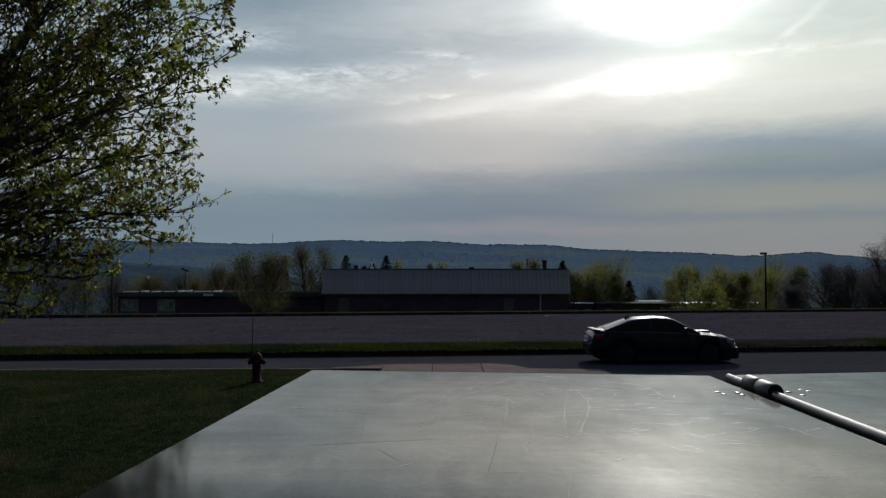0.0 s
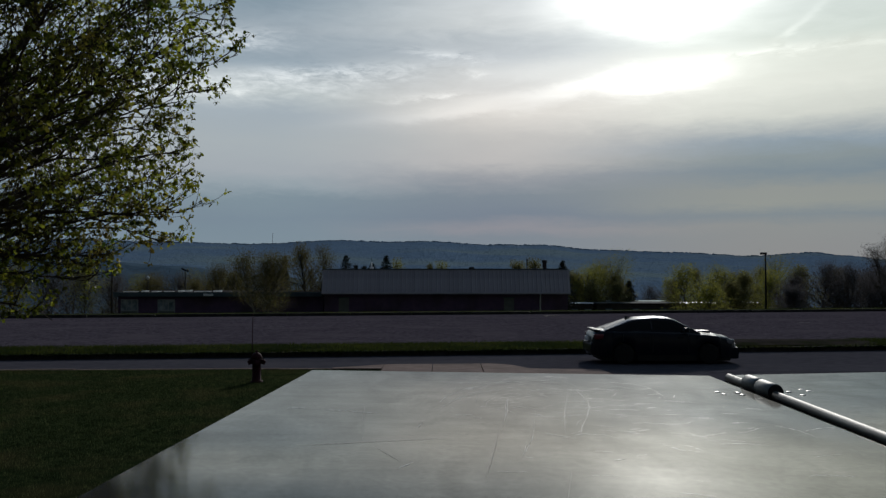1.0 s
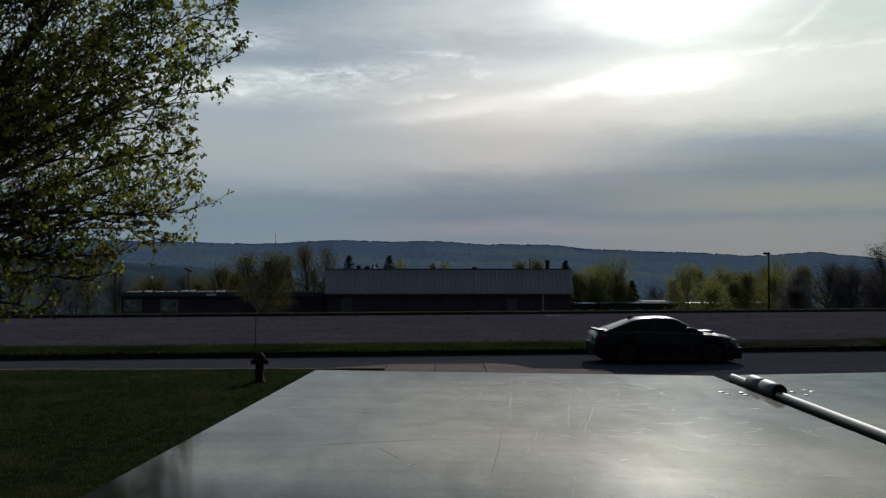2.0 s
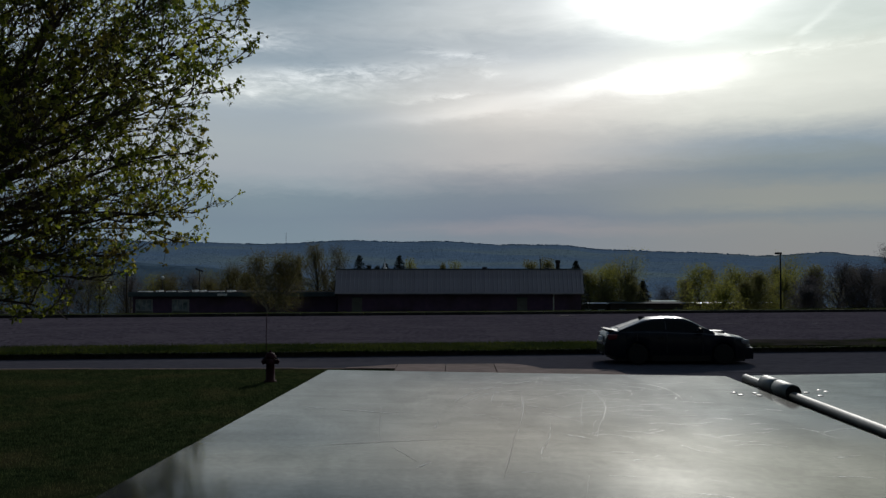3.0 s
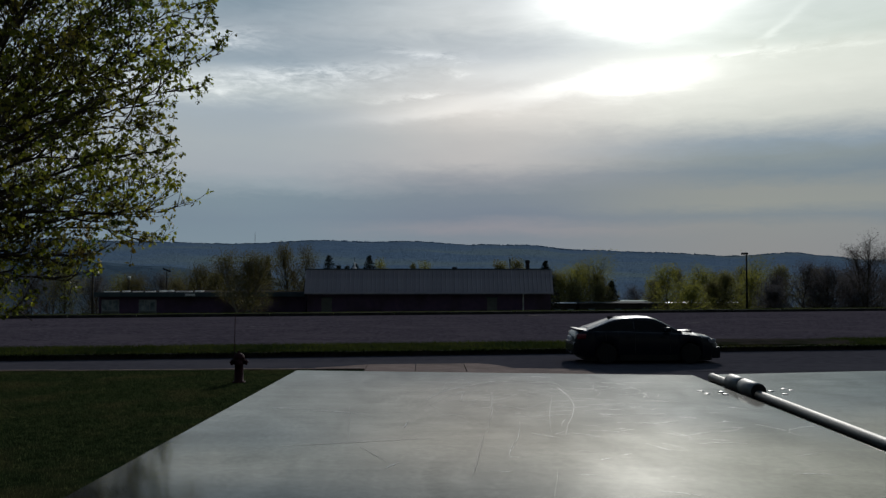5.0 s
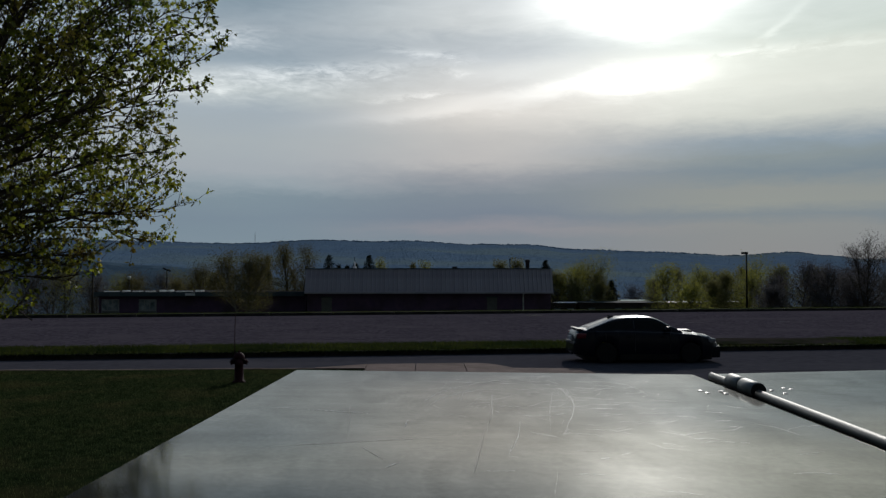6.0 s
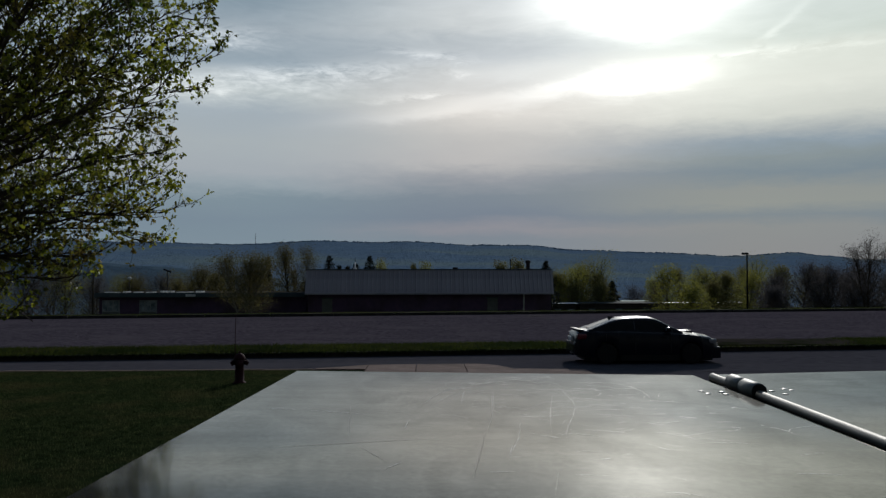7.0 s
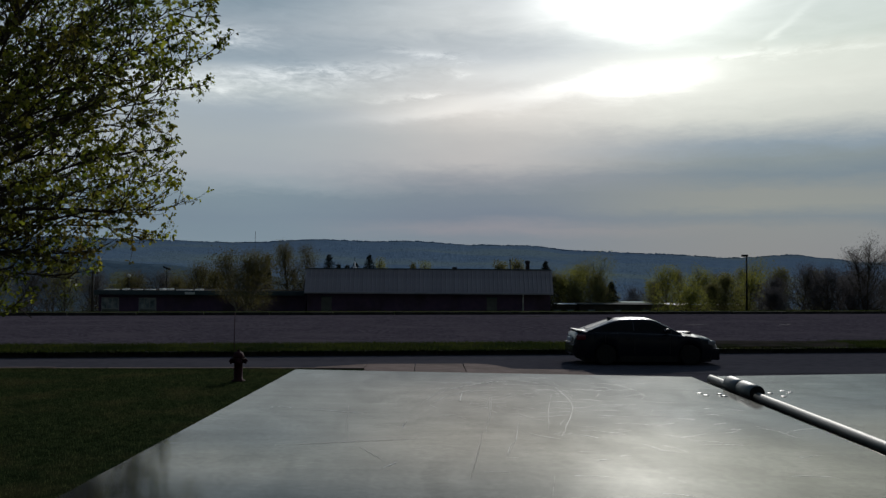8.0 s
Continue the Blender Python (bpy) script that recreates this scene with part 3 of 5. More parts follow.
def bare_patch():
    """Trodden dirt on the verge."""
    rng = random.Random(12)
    prof = ((0.16, 0.182), (0.5, 0.215), (1.5, 0.26), (2.6, 0.21), (3.55, 0.09))
    vs, n = [], 12
    for i in range(n):
        x = 9.6 + 6.0 * i / (n - 1)
        for k, h in prof:
            vs.append((x + rng.uniform(-0.15, 0.15) * (0 < i < n - 1), far_kerb(x) + k, h + 0.025 + 0.02 * math.sin(x * 0.7)))
    m = len(prof)
    fs = [(i * m + j, (i + 1) * m + j, (i + 1) * m + j + 1, i * m + j + 1) for i in range(n - 1) for j in range(m - 1)]
    tagged(raw("bare_ground", vs, fs, "dirt"), "worn patch of bare dirt on the verge", "ground", kind="structure")


bare_patch()


def storm_drain():
    """An iron grate let into the far side of the lot."""
    d = thing("storm_drain", "dark iron drain grate in the parking lot", "drain", (6.95, 57.6, 0.06), 10)
    fr = bmesh.new()
    for lo, hi in (((-0.45, -0.32, 0.0), (0.45, -0.26, 0.02)), ((-0.45, 0.26, 0.0), (0.45, 0.32, 0.02)), ((-0.45, -0.258, 0.0), (-0.39, 0.258, 0.02)), ((0.39, -0.258, 0.0), (0.45, 0.258, 0.02))):
        box_bm(fr, lo, hi)
    put("frame", fr, "steel", d)
    box("pit", (-0.388, -0.257, 0.001), (0.388, 0.257, 0.004), "trim", d, bevel=0)
    for k in range(9):
        x = -0.34 + k * 0.085
        box("bar", (x - 0.018, -0.255, 0.0045), (x + 0.018, 0.255, 0.018), "steel", d, bevel=0.003)


storm_drain()


# ---- hills ----
# crest of the hills: tangent of the bearing, height in metres
CREST = ((-1.262, 97), (-0.944, 110), (-0.690, 100), (-0.499, 105), (-0.416, 110), (-0.308, 102), (-0.212, 97), (-0.117, 107), (-0.060, 103), (-0.022, 105), (0.048, 95), (0.112, 94), (0.169, 80), (0.265, 72), (0.347, 62), (0.417, 72), (0.455, 62), (0.499, 51), (0.615, 59), (0.837, 41), (1.282, 67))


def crest(u):
    for (a, za), (b, zb) in zip(CREST, CREST[1:]):
        if u <= b:
            s = max(0.0, (u - a) / (b - a))
            return za + (zb - za) * s * s * (3 - 2 * s)
    return 60.0


def hill_point(u, s):
    """A point of the hillside: u across, s from its foot (0) over the crest (0.92)."""
    y = 850 + 1750 * min(s / 0.92, 1.0) + max(0, s - 0.92) * 9000
    r = min(s / 0.92, 1.0)
    shape = r ** 1.25 if s <= 0.92 else 1.0 - (s - 0.92) * 6
    x = u * y
    z = -32 + (crest(u) + 32) * shape
    z += 3 * noise.noise((x * 0.004, y * 0.004, 1.0)) * math.sin(math.pi * min(1, r)) + 5.0 * noise.noise((x * 0.0015, y * 0.006, 4.0)) * (1 - r)
    z += 0.7 * noise.noise((x * 0.06, y * 0.05, 2.0)) + 1.2 * noise.noise((x * 0.02, y * 0.02, 7.0))
    return x, y, z


def build_hills():
    nu, nv = 560, 120
    vs = []
    for j in range(nv):
        for i in range(nu):
            u = -1.25 + 2.5 * i / (nu - 1)
            s = j / (nv - 1)
            vs.append(hill_point(u, s))
    fs = [(j * nu + i, j * nu + i + 1, (j + 1) * nu + i + 1, (j + 1) * nu + i) for j in range(nv - 1) for i in range(nu - 1)]
    tagged(raw("hills", vs, fs, "woods", smooth=True), "long wooded hills with distance haze put into their colour", "hills", kind="structure")
    rng = random.Random(8)
    tv, tf = [], []
    for k in range(70000):
        u = rng.uniform(-0.62, 0.62)
        s = 0.92 if k < 3000 else 0.05 + 0.87 * rng.random() ** 0.8
        x, y, z = hill_point(u, s)
        z -= 0.6
        w = rng.uniform(2.0, 4.2)
        h = w * rng.uniform(0.5, 1.2) if k < 3000 else 0.6 + w * rng.uniform(0.08, 0.2)
        o = len(tv)
        tv += [(x - w, y, z), (x, y - w, z), (x + w, y, z), (x, y + w, z), (x - w * 0.7, y, z + h * 0.7), (x, y - w * .7, z + h * 0.65), (x + w * 0.7, y, z + h * 0.7), (x, y + w * .7, z + h * 0.7), (x, y, z + h)]
        for q in range(4):
            m = (q + 1) % 4
            tf += [(o + q, o + m, o + 4 + m, o + 4 + q), (o + 4 + q, o + 4 + m, o + 8)]
    tagged(raw("hill_trees", tv, tf, "far_trees", smooth=True), "countless small trees on the far hills, coloured haze blue", "woods", kind="stuff")
    mast = thing("radio_mast", "thin lattice mast on the hill crest", "mast", (-497, 2590, crest(-0.192) - 4))
    tube("shaft", [(0, 0, 0), (0, 0, 36)], 0.55, "steel", mast, 6)


build_hills()


def near_ridge():
    """An added wooded shoulder that darkens the hills' lower left, sinking towards the valley."""
    top = ((-1.3, 24), (-0.6, 22), (-0.42, 18.5), (-0.30, 12), (-0.20, 5), (-0.10, -3), (0.0, -12), (0.08, -22))

    def place(u, s):
        for (a, za), (b, zb) in zip(top, top[1:]):
            if u <= b:
                f = max(0.0, (u - a) / (b - a))
                z1 = za + (zb - za) * f * f * (3 - 2 * f)
                break
        r = min(s / 0.85, 1.0)
        y = 470 + 260 * s
        x = u * y
        z = -31 + (z1 + 31) * (r ** 1.2 if s <= 0.85 else 1 - (s - 0.85) * 1.5)
        return x, y, z + 1.5 * noise.noise((x * 0.012, y * 0.012, 5.0))
    nu, nv = 160, 24
    vs = [place(-1.28 + 1.35 * i / (nu - 1), j / (nv - 1)) for j in range(nv) for i in range(nu)]
    fs = [(j * nu + i, j * nu + i + 1, (j + 1) * nu + i + 1, (j + 1) * nu + i) for j in range(nv - 1) for i in range(nu - 1)]
    tagged(raw("hill_shoulder", vs, fs, "near_woods", smooth=True), "added wooded shoulder below the hills, coloured dark haze blue", "hills", kind="structure")


near_ridge()


# ---- trees ----
def leaf_mesh(name, pos, nrm, size, mat, parent, lobed, seed, dirs=None):
    """Leaves as small blades with a pointed, lobed outline, turned at random."""
    g = np.random.default_rng(seed)
    n = len(pos)
    if n == 0:
        return
    pos, nrm = np.array(pos), np.array(nrm)
    nrm = nrm + g.normal(0, 0.55, (n, 3))
    nrm /= np.linalg.norm(nrm, axis=1)[:, None]
    along = g.normal(0, 1, (n, 3)) + np.array((0, 0, -0.5)) if dirs is None else np.array(dirs) + g.normal(0, 0.3, (n, 3))
    along -= nrm * (along * nrm).sum(1)[:, None]
    along /= np.linalg.norm(along, axis=1)[:, None]
    side = np.cross(nrm, along)
    s = size * g.uniform(0.6, 1.25, n)
    if lobed:
        out = ((0, 0, 0), (0.46, 0.2, 0.14), (0.26, 0.45, 0.02), (0.36, 0.74, 0.12), (0, 1.1, -0.08), (-0.36, 0.74, 0.12), (-0.26, 0.45, 0.02), (-0.46, 0.2, 0.14))
    else:
        out = ((0, 0, 0), (0.42, 0.5, 0.08), (0, 1.0, 0), (-0.42, 0.5, 0.08))
    k = len(out)
    v = np.stack([pos + (side * a + along * b + nrm * c) * s[:, None] for a, b, c in out], axis=1).reshape(-1, 3)
    me = bpy.data.meshes.new(name)
    me.vertices.add(n * k)
    me.vertices.foreach_set("co", v.ravel())
    me.loops.add(n * k)
    me.loops.foreach_set("vertex_index", np.arange(n * k))
    me.polygons.add(n)
    me.polygons.foreach_set("loop_start", np.arange(n) * k)
    me.update(calc_edges=True)
    return put_mesh(name, me, mat, parent)


def path_from(rng, p, d, length, steps, wander, lift):
    pts = [p.copy()]
    d = d.normalized()
    for i in range(steps):
        d = (d + Vector((rng.gauss(0, wander), rng.gauss(0, wander), rng.gauss(0, wander) + lift))).normalized()
        p = p + d * (length / steps)
        pts.append(p)
    return pts


def at_path(pts, s):
    f = s * (len(pts) - 1)
    i = min(int(f), len(pts) - 2)
    return pts[i].lerp(pts[i + 1], f - i), (pts[i + 1] - pts[i]).normalized()


def maple(seed=57):
    """The young maple whose crown reaches over the lawn."""
    rng = random.Random(seed)
    tree = thing("maple_tree", "young maple with fresh yellow-green leaves on dark limbs", "tree", (-5.80, 9.1, 0.1))
    vs, fs, leaves, norms, dirs = [], [], [], [], []
    trunk = path_from(rng, Vector((0, 0, -0.1)), Vector((0.02, 0, 1)), 6.6, 10, 0.035, 0.02)
    tube_into(vs, fs, trunk, [0.17 - 0.0145 * i for i in range(11)], 9)

    def reach(z):
        tab = ((1.85, 0.5), (2.04, 1.25), (2.13, 1.74), (2.31, 2.12), (2.5, 2.34), (2.75, 2.55), (3.01, 2.88), (3.16, 3.12), (3.42, 3.34), (3.86, 3.40), (4.24, 3.28), (4.46, 3.24), (4.78, 3.30), (5.12, 3.46), (5.6, 3.44), (6.2, 3.2), (7.4, 1.6), (8.2, 0.5))
        for (a, ra), (b, rb) in zip(tab, tab[1:]):
            if z <= b:
                return ra + (rb - ra) * max(0, (z - a) / (b - a))
        return 0.3

    def inside(p, slack):
        return math.hypot(p.x, p.y) < reach(p.z) * slack

    def kept(pts, slack):
        for j, q in enumerate(pts):
            if j >= 2 and not inside(q, slack):
                return pts[:j]
        return pts

    def tuft(c, d, count):
        """A bunch of young leaves on short stalks, spread and hanging a little."""
        for e in range(count):
            out = (d * 0.7 + Vector((rng.gauss(0, 1), rng.gauss(0, 1), rng.gauss(-0.25, 0.8))).normalized()).normalized()
            leaves.append(tuple(c + out * rng.uniform(0.008, 0.035)))
            hang = out + Vector((0, 0, -0.45))
            dirs.append(tuple(hang))
            norms.append(tuple(hang.orthogonal().normalized() * 0.6 + Vector((rng.gauss(0, 0.5), rng.gauss(0, 0.5), 0.5))))

    n = 164
    for i in range(n):
        # each limb arches from the trunk to its own place on the outside of the crown
        s = ((i + 0.5) / n) ** 0.84
        zt = 2.14 + 5.2 * s
        az = i * 2.399 + rng.uniform(-0.25, 0.25)
        slack = rng.choice((0.82, 0.90, 0.95, 0.98, 1.01, 1.05))
        r = reach(zt) * slack
        el = radians(-8 + 62 * s ** 0.8 + rng.uniform(-5, 5))
        z0 = min(max(zt - r * math.tan(el), 1.9), 5.9)
        p, _ = at_path(trunk, (z0 + 0.1) / 6.6)
        tip = Vector((math.cos(az) * r, math.sin(az) * r, zt))
        bow = (p + tip) / 2 + Vector((0, 0, 0.10 * r * (1 if s > 0.12 else 0.4))) - Vector((p.y - tip.y, tip.x - p.x, 0)) * rng.uniform(-0.09, 0.09)
        limb, jog = [], Vector((0, 0, 0))
        for j in range(15):
            f = j / 14
            limb.append(p * (1 - f) ** 2 + bow * 2 * f * (1 - f) + tip * f * f + jog)
            jog = jog + Vector((rng.gauss(0, 0.022), rng.gauss(0, 0.022), rng.gauss(0, 0.022)))
        r0 = 0.030 - 0.012 * s
        tube_into(vs, fs, limb, [max(0.005, r0 * (1 - j / len(limb)) ** 0.9) for j in range(len(limb))], 6)
        m = 15
        for a in range(m):
            sa = 0.16 + 0.84 * (a + rng.random() * 0.8) / m
            q, ld = at_path(limb, min(sa, 1))
            turn = Vector((rng.gauss(0, 1), rng.gauss(0, 1), rng.gauss(0.1, 0.6)))
            bd = (ld + turn.normalized() * 0.75).normalized()
            bl = rng.uniform(0.4, 1.05) * (1.15 - 0.45 * sa)
            br = path_from(rng, q, bd, bl, 7, 0.13, 0.06)
            br = kept(br, slack * 1.03)
            if len(br) < 3:
                continue
            tube_into(vs, fs, br, [max(0.003, 0.010 * (1 - j / len(br))) for j in range(len(br))], 4)
            deep = math.hypot(br[-1].x, br[-1].y) / max(reach(br[-1].z), 0.3)
            tw = 7
            for b in range(tw):
                w, wd = at_path(br, 0.12 + 0.88 * (b + rng.random()) / tw)
                t3 = Vector((rng.gauss(0, 1), rng.gauss(0, 1), rng.gauss(0.2, 0.8))).normalized()
                td = (wd + t3 * 0.85).normalized()
                twig = path_from(rng, w, td, rng.uniform(0.10, 0.34), 3, 0.15, 0.08)
                if not inside(twig[-1], slack * 1.06):
                    continue
                tube_into(vs, fs, twig, [0.0035, 0.003, 0.0025, 0.002], 3)
                if rng.random() > (deep - 0.38) / 0.44:
                    continue
                tuft(twig[-1], td, rng.choice((4, 5, 6, 7)))
                if rng.random() < 0.6:
                    c, cd = at_path(twig, rng.uniform(0.4, 0.7))
                    tuft(c, cd, rng.choice((2, 3)))
            if rng.random() < deep:
                tuft(br[-1], bd, 5)
    raw("trunk", vs, fs, "bark", tree, smooth=True)
    leaf_mesh("crown", leaves, norms, 0.044, "leaf", tree, True, seed, dirs)


maple()


def broadleaf(label, at, height, width, mat, bark, seed, leaf=0.22, sparse=1.0, group="", low=0.22, forked=1, spread=0.105, splay=0.2):
    """A tree at middle distance: forked trunk, limbs, and a crown of many small leaves in clumps."""
    rng = random.Random(seed)
    tree = thing("broadleaf_tree", label, "tree", at, 0, group)
    vs, fs, leaves, norms = [], [], [], []
    for f in range(forked):
        lean = Vector((rng.uniform(-0.16, 0.16) + (splay * (f - (forked - 1) / 2)), rng.uniform(-0.1, 0.1), 1))
        trunk = path_from(rng, Vector((0, 0, -0.3)), lean, height * rng.uniform(0.86, 0.97), 9, 0.05, 0.05)
        r0 = height * (0.022 if bark == "pale_bark" else 0.016)
        tube_into(vs, fs, trunk, [r0 * (1 - 0.095 * i) for i in range(10)], 6)
        n = int(26 / forked ** 0.5)
        for i in range(n):
            s = i / (n - 1)
            p, _ = at_path(trunk, low + (0.98 - low) * s)
            az = i * 2.399 + rng.uniform(-0.5, 0.5)
            el = radians(26 + 45 * s + rng.uniform(-12, 12))
            d = Vector((math.cos(az) * math.cos(el), math.sin(az) * math.cos(el), math.sin(el)))
            length = width / 2 * (0.35 + 1.0 * math.sin(math.pi * (0.26 + 0.66 * s))) * rng.uniform(0.7, 1.15)
            limb = path_from(rng, p, d, length, 6, 0.12, 0.06)
            tube_into(vs, fs, limb, [max(0.012, r0 * 0.42 * (1 - j / 7)) for j in range(7)], 4)
            for a in range(7):
                q, ld = at_path(limb, 0.15 + 0.85 * (a + rng.random()) / 7)
                bd = (ld + Vector((rng.gauss(0, 1), rng.gauss(0, 1), rng.gauss(0.3, 1))).normalized() * 0.9).normalized()
                br = path_from(rng, q, bd, length * rng.uniform(0.22, 0.45), 3, 0.15, 0.08)
                tube_into(vs, fs, br, [0.018, 0.014, 0.010, 0.006], 3)
                for c in range(int(50 * sparse)):
                    w, _ = at_path(br, rng.uniform(0.1, 1))
                    o = Vector((rng.uniform(-1, 1), rng.uniform(-1, 1), rng.uniform(-1, 1))) * width * spread
                    leaves.append(tuple(w + o))
                    norms.append((rng.gauss(0, 0.6), rng.gauss(0, 0.6), 0.6))
    raw("trunk", vs, fs, bark, tree)
    leaf_mesh("crown", leaves, norms, leaf, mat, tree, False, seed)
    return tree


def conifer(label, at, height, width, seed, group="", point=0.8):
    """A spruce: straight trunk, drooping whorls of needled branches."""
    rng = random.Random(seed)
    tree = thing("spruce_tree", label, "tree", at, 0, group)
    vs, fs, leaves, norms = [], [], [], []
    trunk = [Vector((0, 0, -0.3 + (height + 0.3) * i / 6)) for i in range(7)]
    tube_into(vs, fs, trunk, [height * 0.014 * (1 - i / 6.3) for i in range(7)], 6)
    whorls = 30
    for i in range(whorls):
        s = i / whorls
        for k in range(8):
            az = k * 0.785 + i * 0.5 + rng.uniform(-0.2, 0.2)
            r = width / 2 * (1 - s) ** point * rng.uniform(0.7, 1.1) + 0.1
            p = Vector((0, 0, height * (0.08 + 0.91 * s + rng.uniform(-0.015, 0.015))))
            br = path_from(rng, p, Vector((math.cos(az), math.sin(az), 0.05)), r, 4, 0.06, -0.10)
            tube_into(vs, fs, br, [0.03, 0.025, 0.02, 0.015, 0.01], 3)
            for c in range(int(14 + 22 * (1 - s))):
                w, _ = at_path(br, rng.uniform(0.1, 1))
                leaves.append((w.x + rng.gauss(0, 0.07), w.y + rng.gauss(0, 0.07), w.z - rng.uniform(0, 0.25)))
                norms.append((rng.gauss(0, 0.6), rng.gauss(0, 0.6), 0.5))
    raw("trunk", vs, fs, "bark", tree)
    leaf_mesh("crown", leaves, norms, 0.17, "needle", tree, False, seed)


def land_z(x, y):
    return beyond(x, y - lot_end(x))


def tree_row():
    """Trees along the slope: across, ahead, height of the top, crown width (metres), kind."""
    names = {"o": "spring tree with thin olive foliage", "y": "spring tree in fresh yellow-green leaf", "d": "dark tree in bud with bare fine twigs",
             "c": "dark narrow spruce with drooping boughs", "p": "pale-barked forked tree with thin olive leaves", "b": "many-stemmed tree with brownish opening buds"}
    rows = ((-16.3, 80, 4.8, 6.2, "p"), (-14.6, 98, 6.7, 4.6, "b"), (-19.9, 112, 4.9, 1.4, "c"), (-31.4, 122, 4.6, 5.1, "b"), (-38.2, 130, 3.6, 5.0, "d"), (-41.9, 128, 2.9, 4.9, "b"), (-14.2, 130, 5.5, 1.2, "c"),
            (-8.3, 130, 5.4, 1.2, "c"), (-12.4, 140, 4.9, 3.0, "d"), (-6.0, 140, 6.9, 2.6, "y"), (-0.2, 140, 6.1, 3.0, "y"), (-2.7, 140, 5.8, 2.4, "o"), (-13.0, 132, 4.0, 1.2, "c"), (-11.9, 134, 3.9, 1.2, "c"), (-10.5, 132, 4.3, 1.2, "c"), (9.4, 112, 6.0, 3.0, "o"), (11.6, 114, 5.3, 3.4, "o"), (15.6, 116, 4.4, 0.9, "c"),
            (20.4, 128, 3.9, 5.0, "y"), (24.7, 132, 4.7, 6.4, "y"), (27.2, 130, 1.6, 3.4, "c"), (26.4, 96, 4.0, 3.2, "y"), (40.2, 132, 5.0, 3.9, "y"), (44.0, 134, 4.6, 3.8, "d"), (27.3, 92, 1.4, 3.3, "y"),
            (46.9, 133, 4.3, 4.7, "o"), (42.3, 112, 4.5, 5.0, "y"), (36.2, 92, 2.0, 2.9, "d"), (41.6, 98, 4.5, 4.4, "d"), (41.6, 92, 4.1, 3.9, "d"), (45.9, 96, 3.1, 3.7, "d"), (45.1, 90, 7.1, 4.8, "d"),
            (50.6, 94, 5.6, 5.4, "d"), (-46.4, 126, 2.8, 5.6, "d"), (-48.4, 120, 3.4, 6.1, "o"), (-52.1, 118, 3.1, 6.0, "d"), (-59.3, 122, 3.5, 7.0, "o"), (34.9, 150, 0.9, 4.8, "d"), (39.5, 155, 0.6, 3.9, "d"),
            (-62.6, 118, 4.1, 6.8, "o"), (-25.9, 112, 4.0, 3.6, "b"), (-20.1, 104, 4.7, 3.0, "d"), (-15.0, 108, 5.2, 2.1, "d"), (12.2, 116, 5.0, 2.2, "y"), (23.7, 136, 4.3, 5.2, "o"), (18.7, 130, 3.4, 2.8, "y"),
            (34.3, 131, 2.9, 2.8, "y"), (38.9, 134, 4.0, 3.8, "o"), (41.2, 130, 3.8, 3.3, "y"), (44.5, 131, 3.6, 3.7, "y"), (38.6, 106, 3.5, 3.1, "y"), (41.9, 104, 3.8, 3.4, "o"), (45.4, 104, 3.9, 4.0, "o"),
            (46.5, 100, 3.7, 3.6, "d"), (49.8, 102, 4.5, 3.9, "d"), (-46.4, 134, 2.3, 4.3, "y"), (-34.8, 126, 3.1, 3.5, "b"), (-51.5, 140, 2.7, 7.5, "d"), (-45.0, 138, 2.4, 7.0, "d"), (-40.0, 142, 2.8, 7.0, "o"), (-35.5, 138, 2.5, 6.0, "d"),
            (-30.0, 134, 3.2, 6.0, "d"), (-24.5, 128, 3.4, 5.5, "d"), (-57.0, 136, 2.8, 7.5, "d"), (19.5, 129, 3.2, 4.0, "o"), (22.2, 130, 3.8, 4.4, "y"), (26.0, 131, 3.4, 4.0, "o"), (21.5, 127, 1.8, 4.0, "o"), (24.6, 127, 2.0, 4.0, "o"),
            (38.5, 98, 3.0, 3.5, "d"), (43.5, 99, 3.4, 4.0, "d"), (48.5, 97, 3.4, 4.5, "d"), (51.4, 97, 3.2, 4.0, "d"),
            (35.2, 108, 2.0, 2.8, "o"), (37.0, 110, 3.6, 3.6, "o"), (33.6, 128, 3.4, 2.6, "d"))
    for k, (x, dist, top, w, kind) in enumerate(rows):
        z = land_z(x, dist)
        h = top - z
        if kind == "c":
            conifer(names[kind], (x, dist, z), h + 0.0045 * dist, w * (6.6 if w < 1.26 else 2.0 if w < 1.5 else 1.6), 100 + k, "trees behind the lot")
        else:
            broadleaf(names[kind], (x, dist, z), h * {"p": 0.92, "d": 0.84, "b": 0.86}.get(kind, 0.90), w * {"y": 1.2, "p": 0.70}.get(kind, 1.1), {"o": "leaf_olive", "y": "leaf_yellow", "d": "leaf_dark", "p": "leaf_brown", "b": "leaf_brown"}[kind],
                      "pale_bark" if kind == "p" else "bark", 100 + k, {"d": 0.085, "y": 0.115, "b": 0.10, "p": 0.10}.get(kind, 0.13), {"y": 0.72, "d": 0.85, "p": 1.1, "b": 0.9}.get(kind, 0.8), "trees behind the lot", low={"p": 0.34, "y": 0.08}.get(kind, 0.2), forked={"p": 3, "d": 2, "b": 3}.get(kind, 1), spread=0.21 if kind == "y" else 0.13, splay=0.22 if kind == "p" else 0.2)


tree_row()


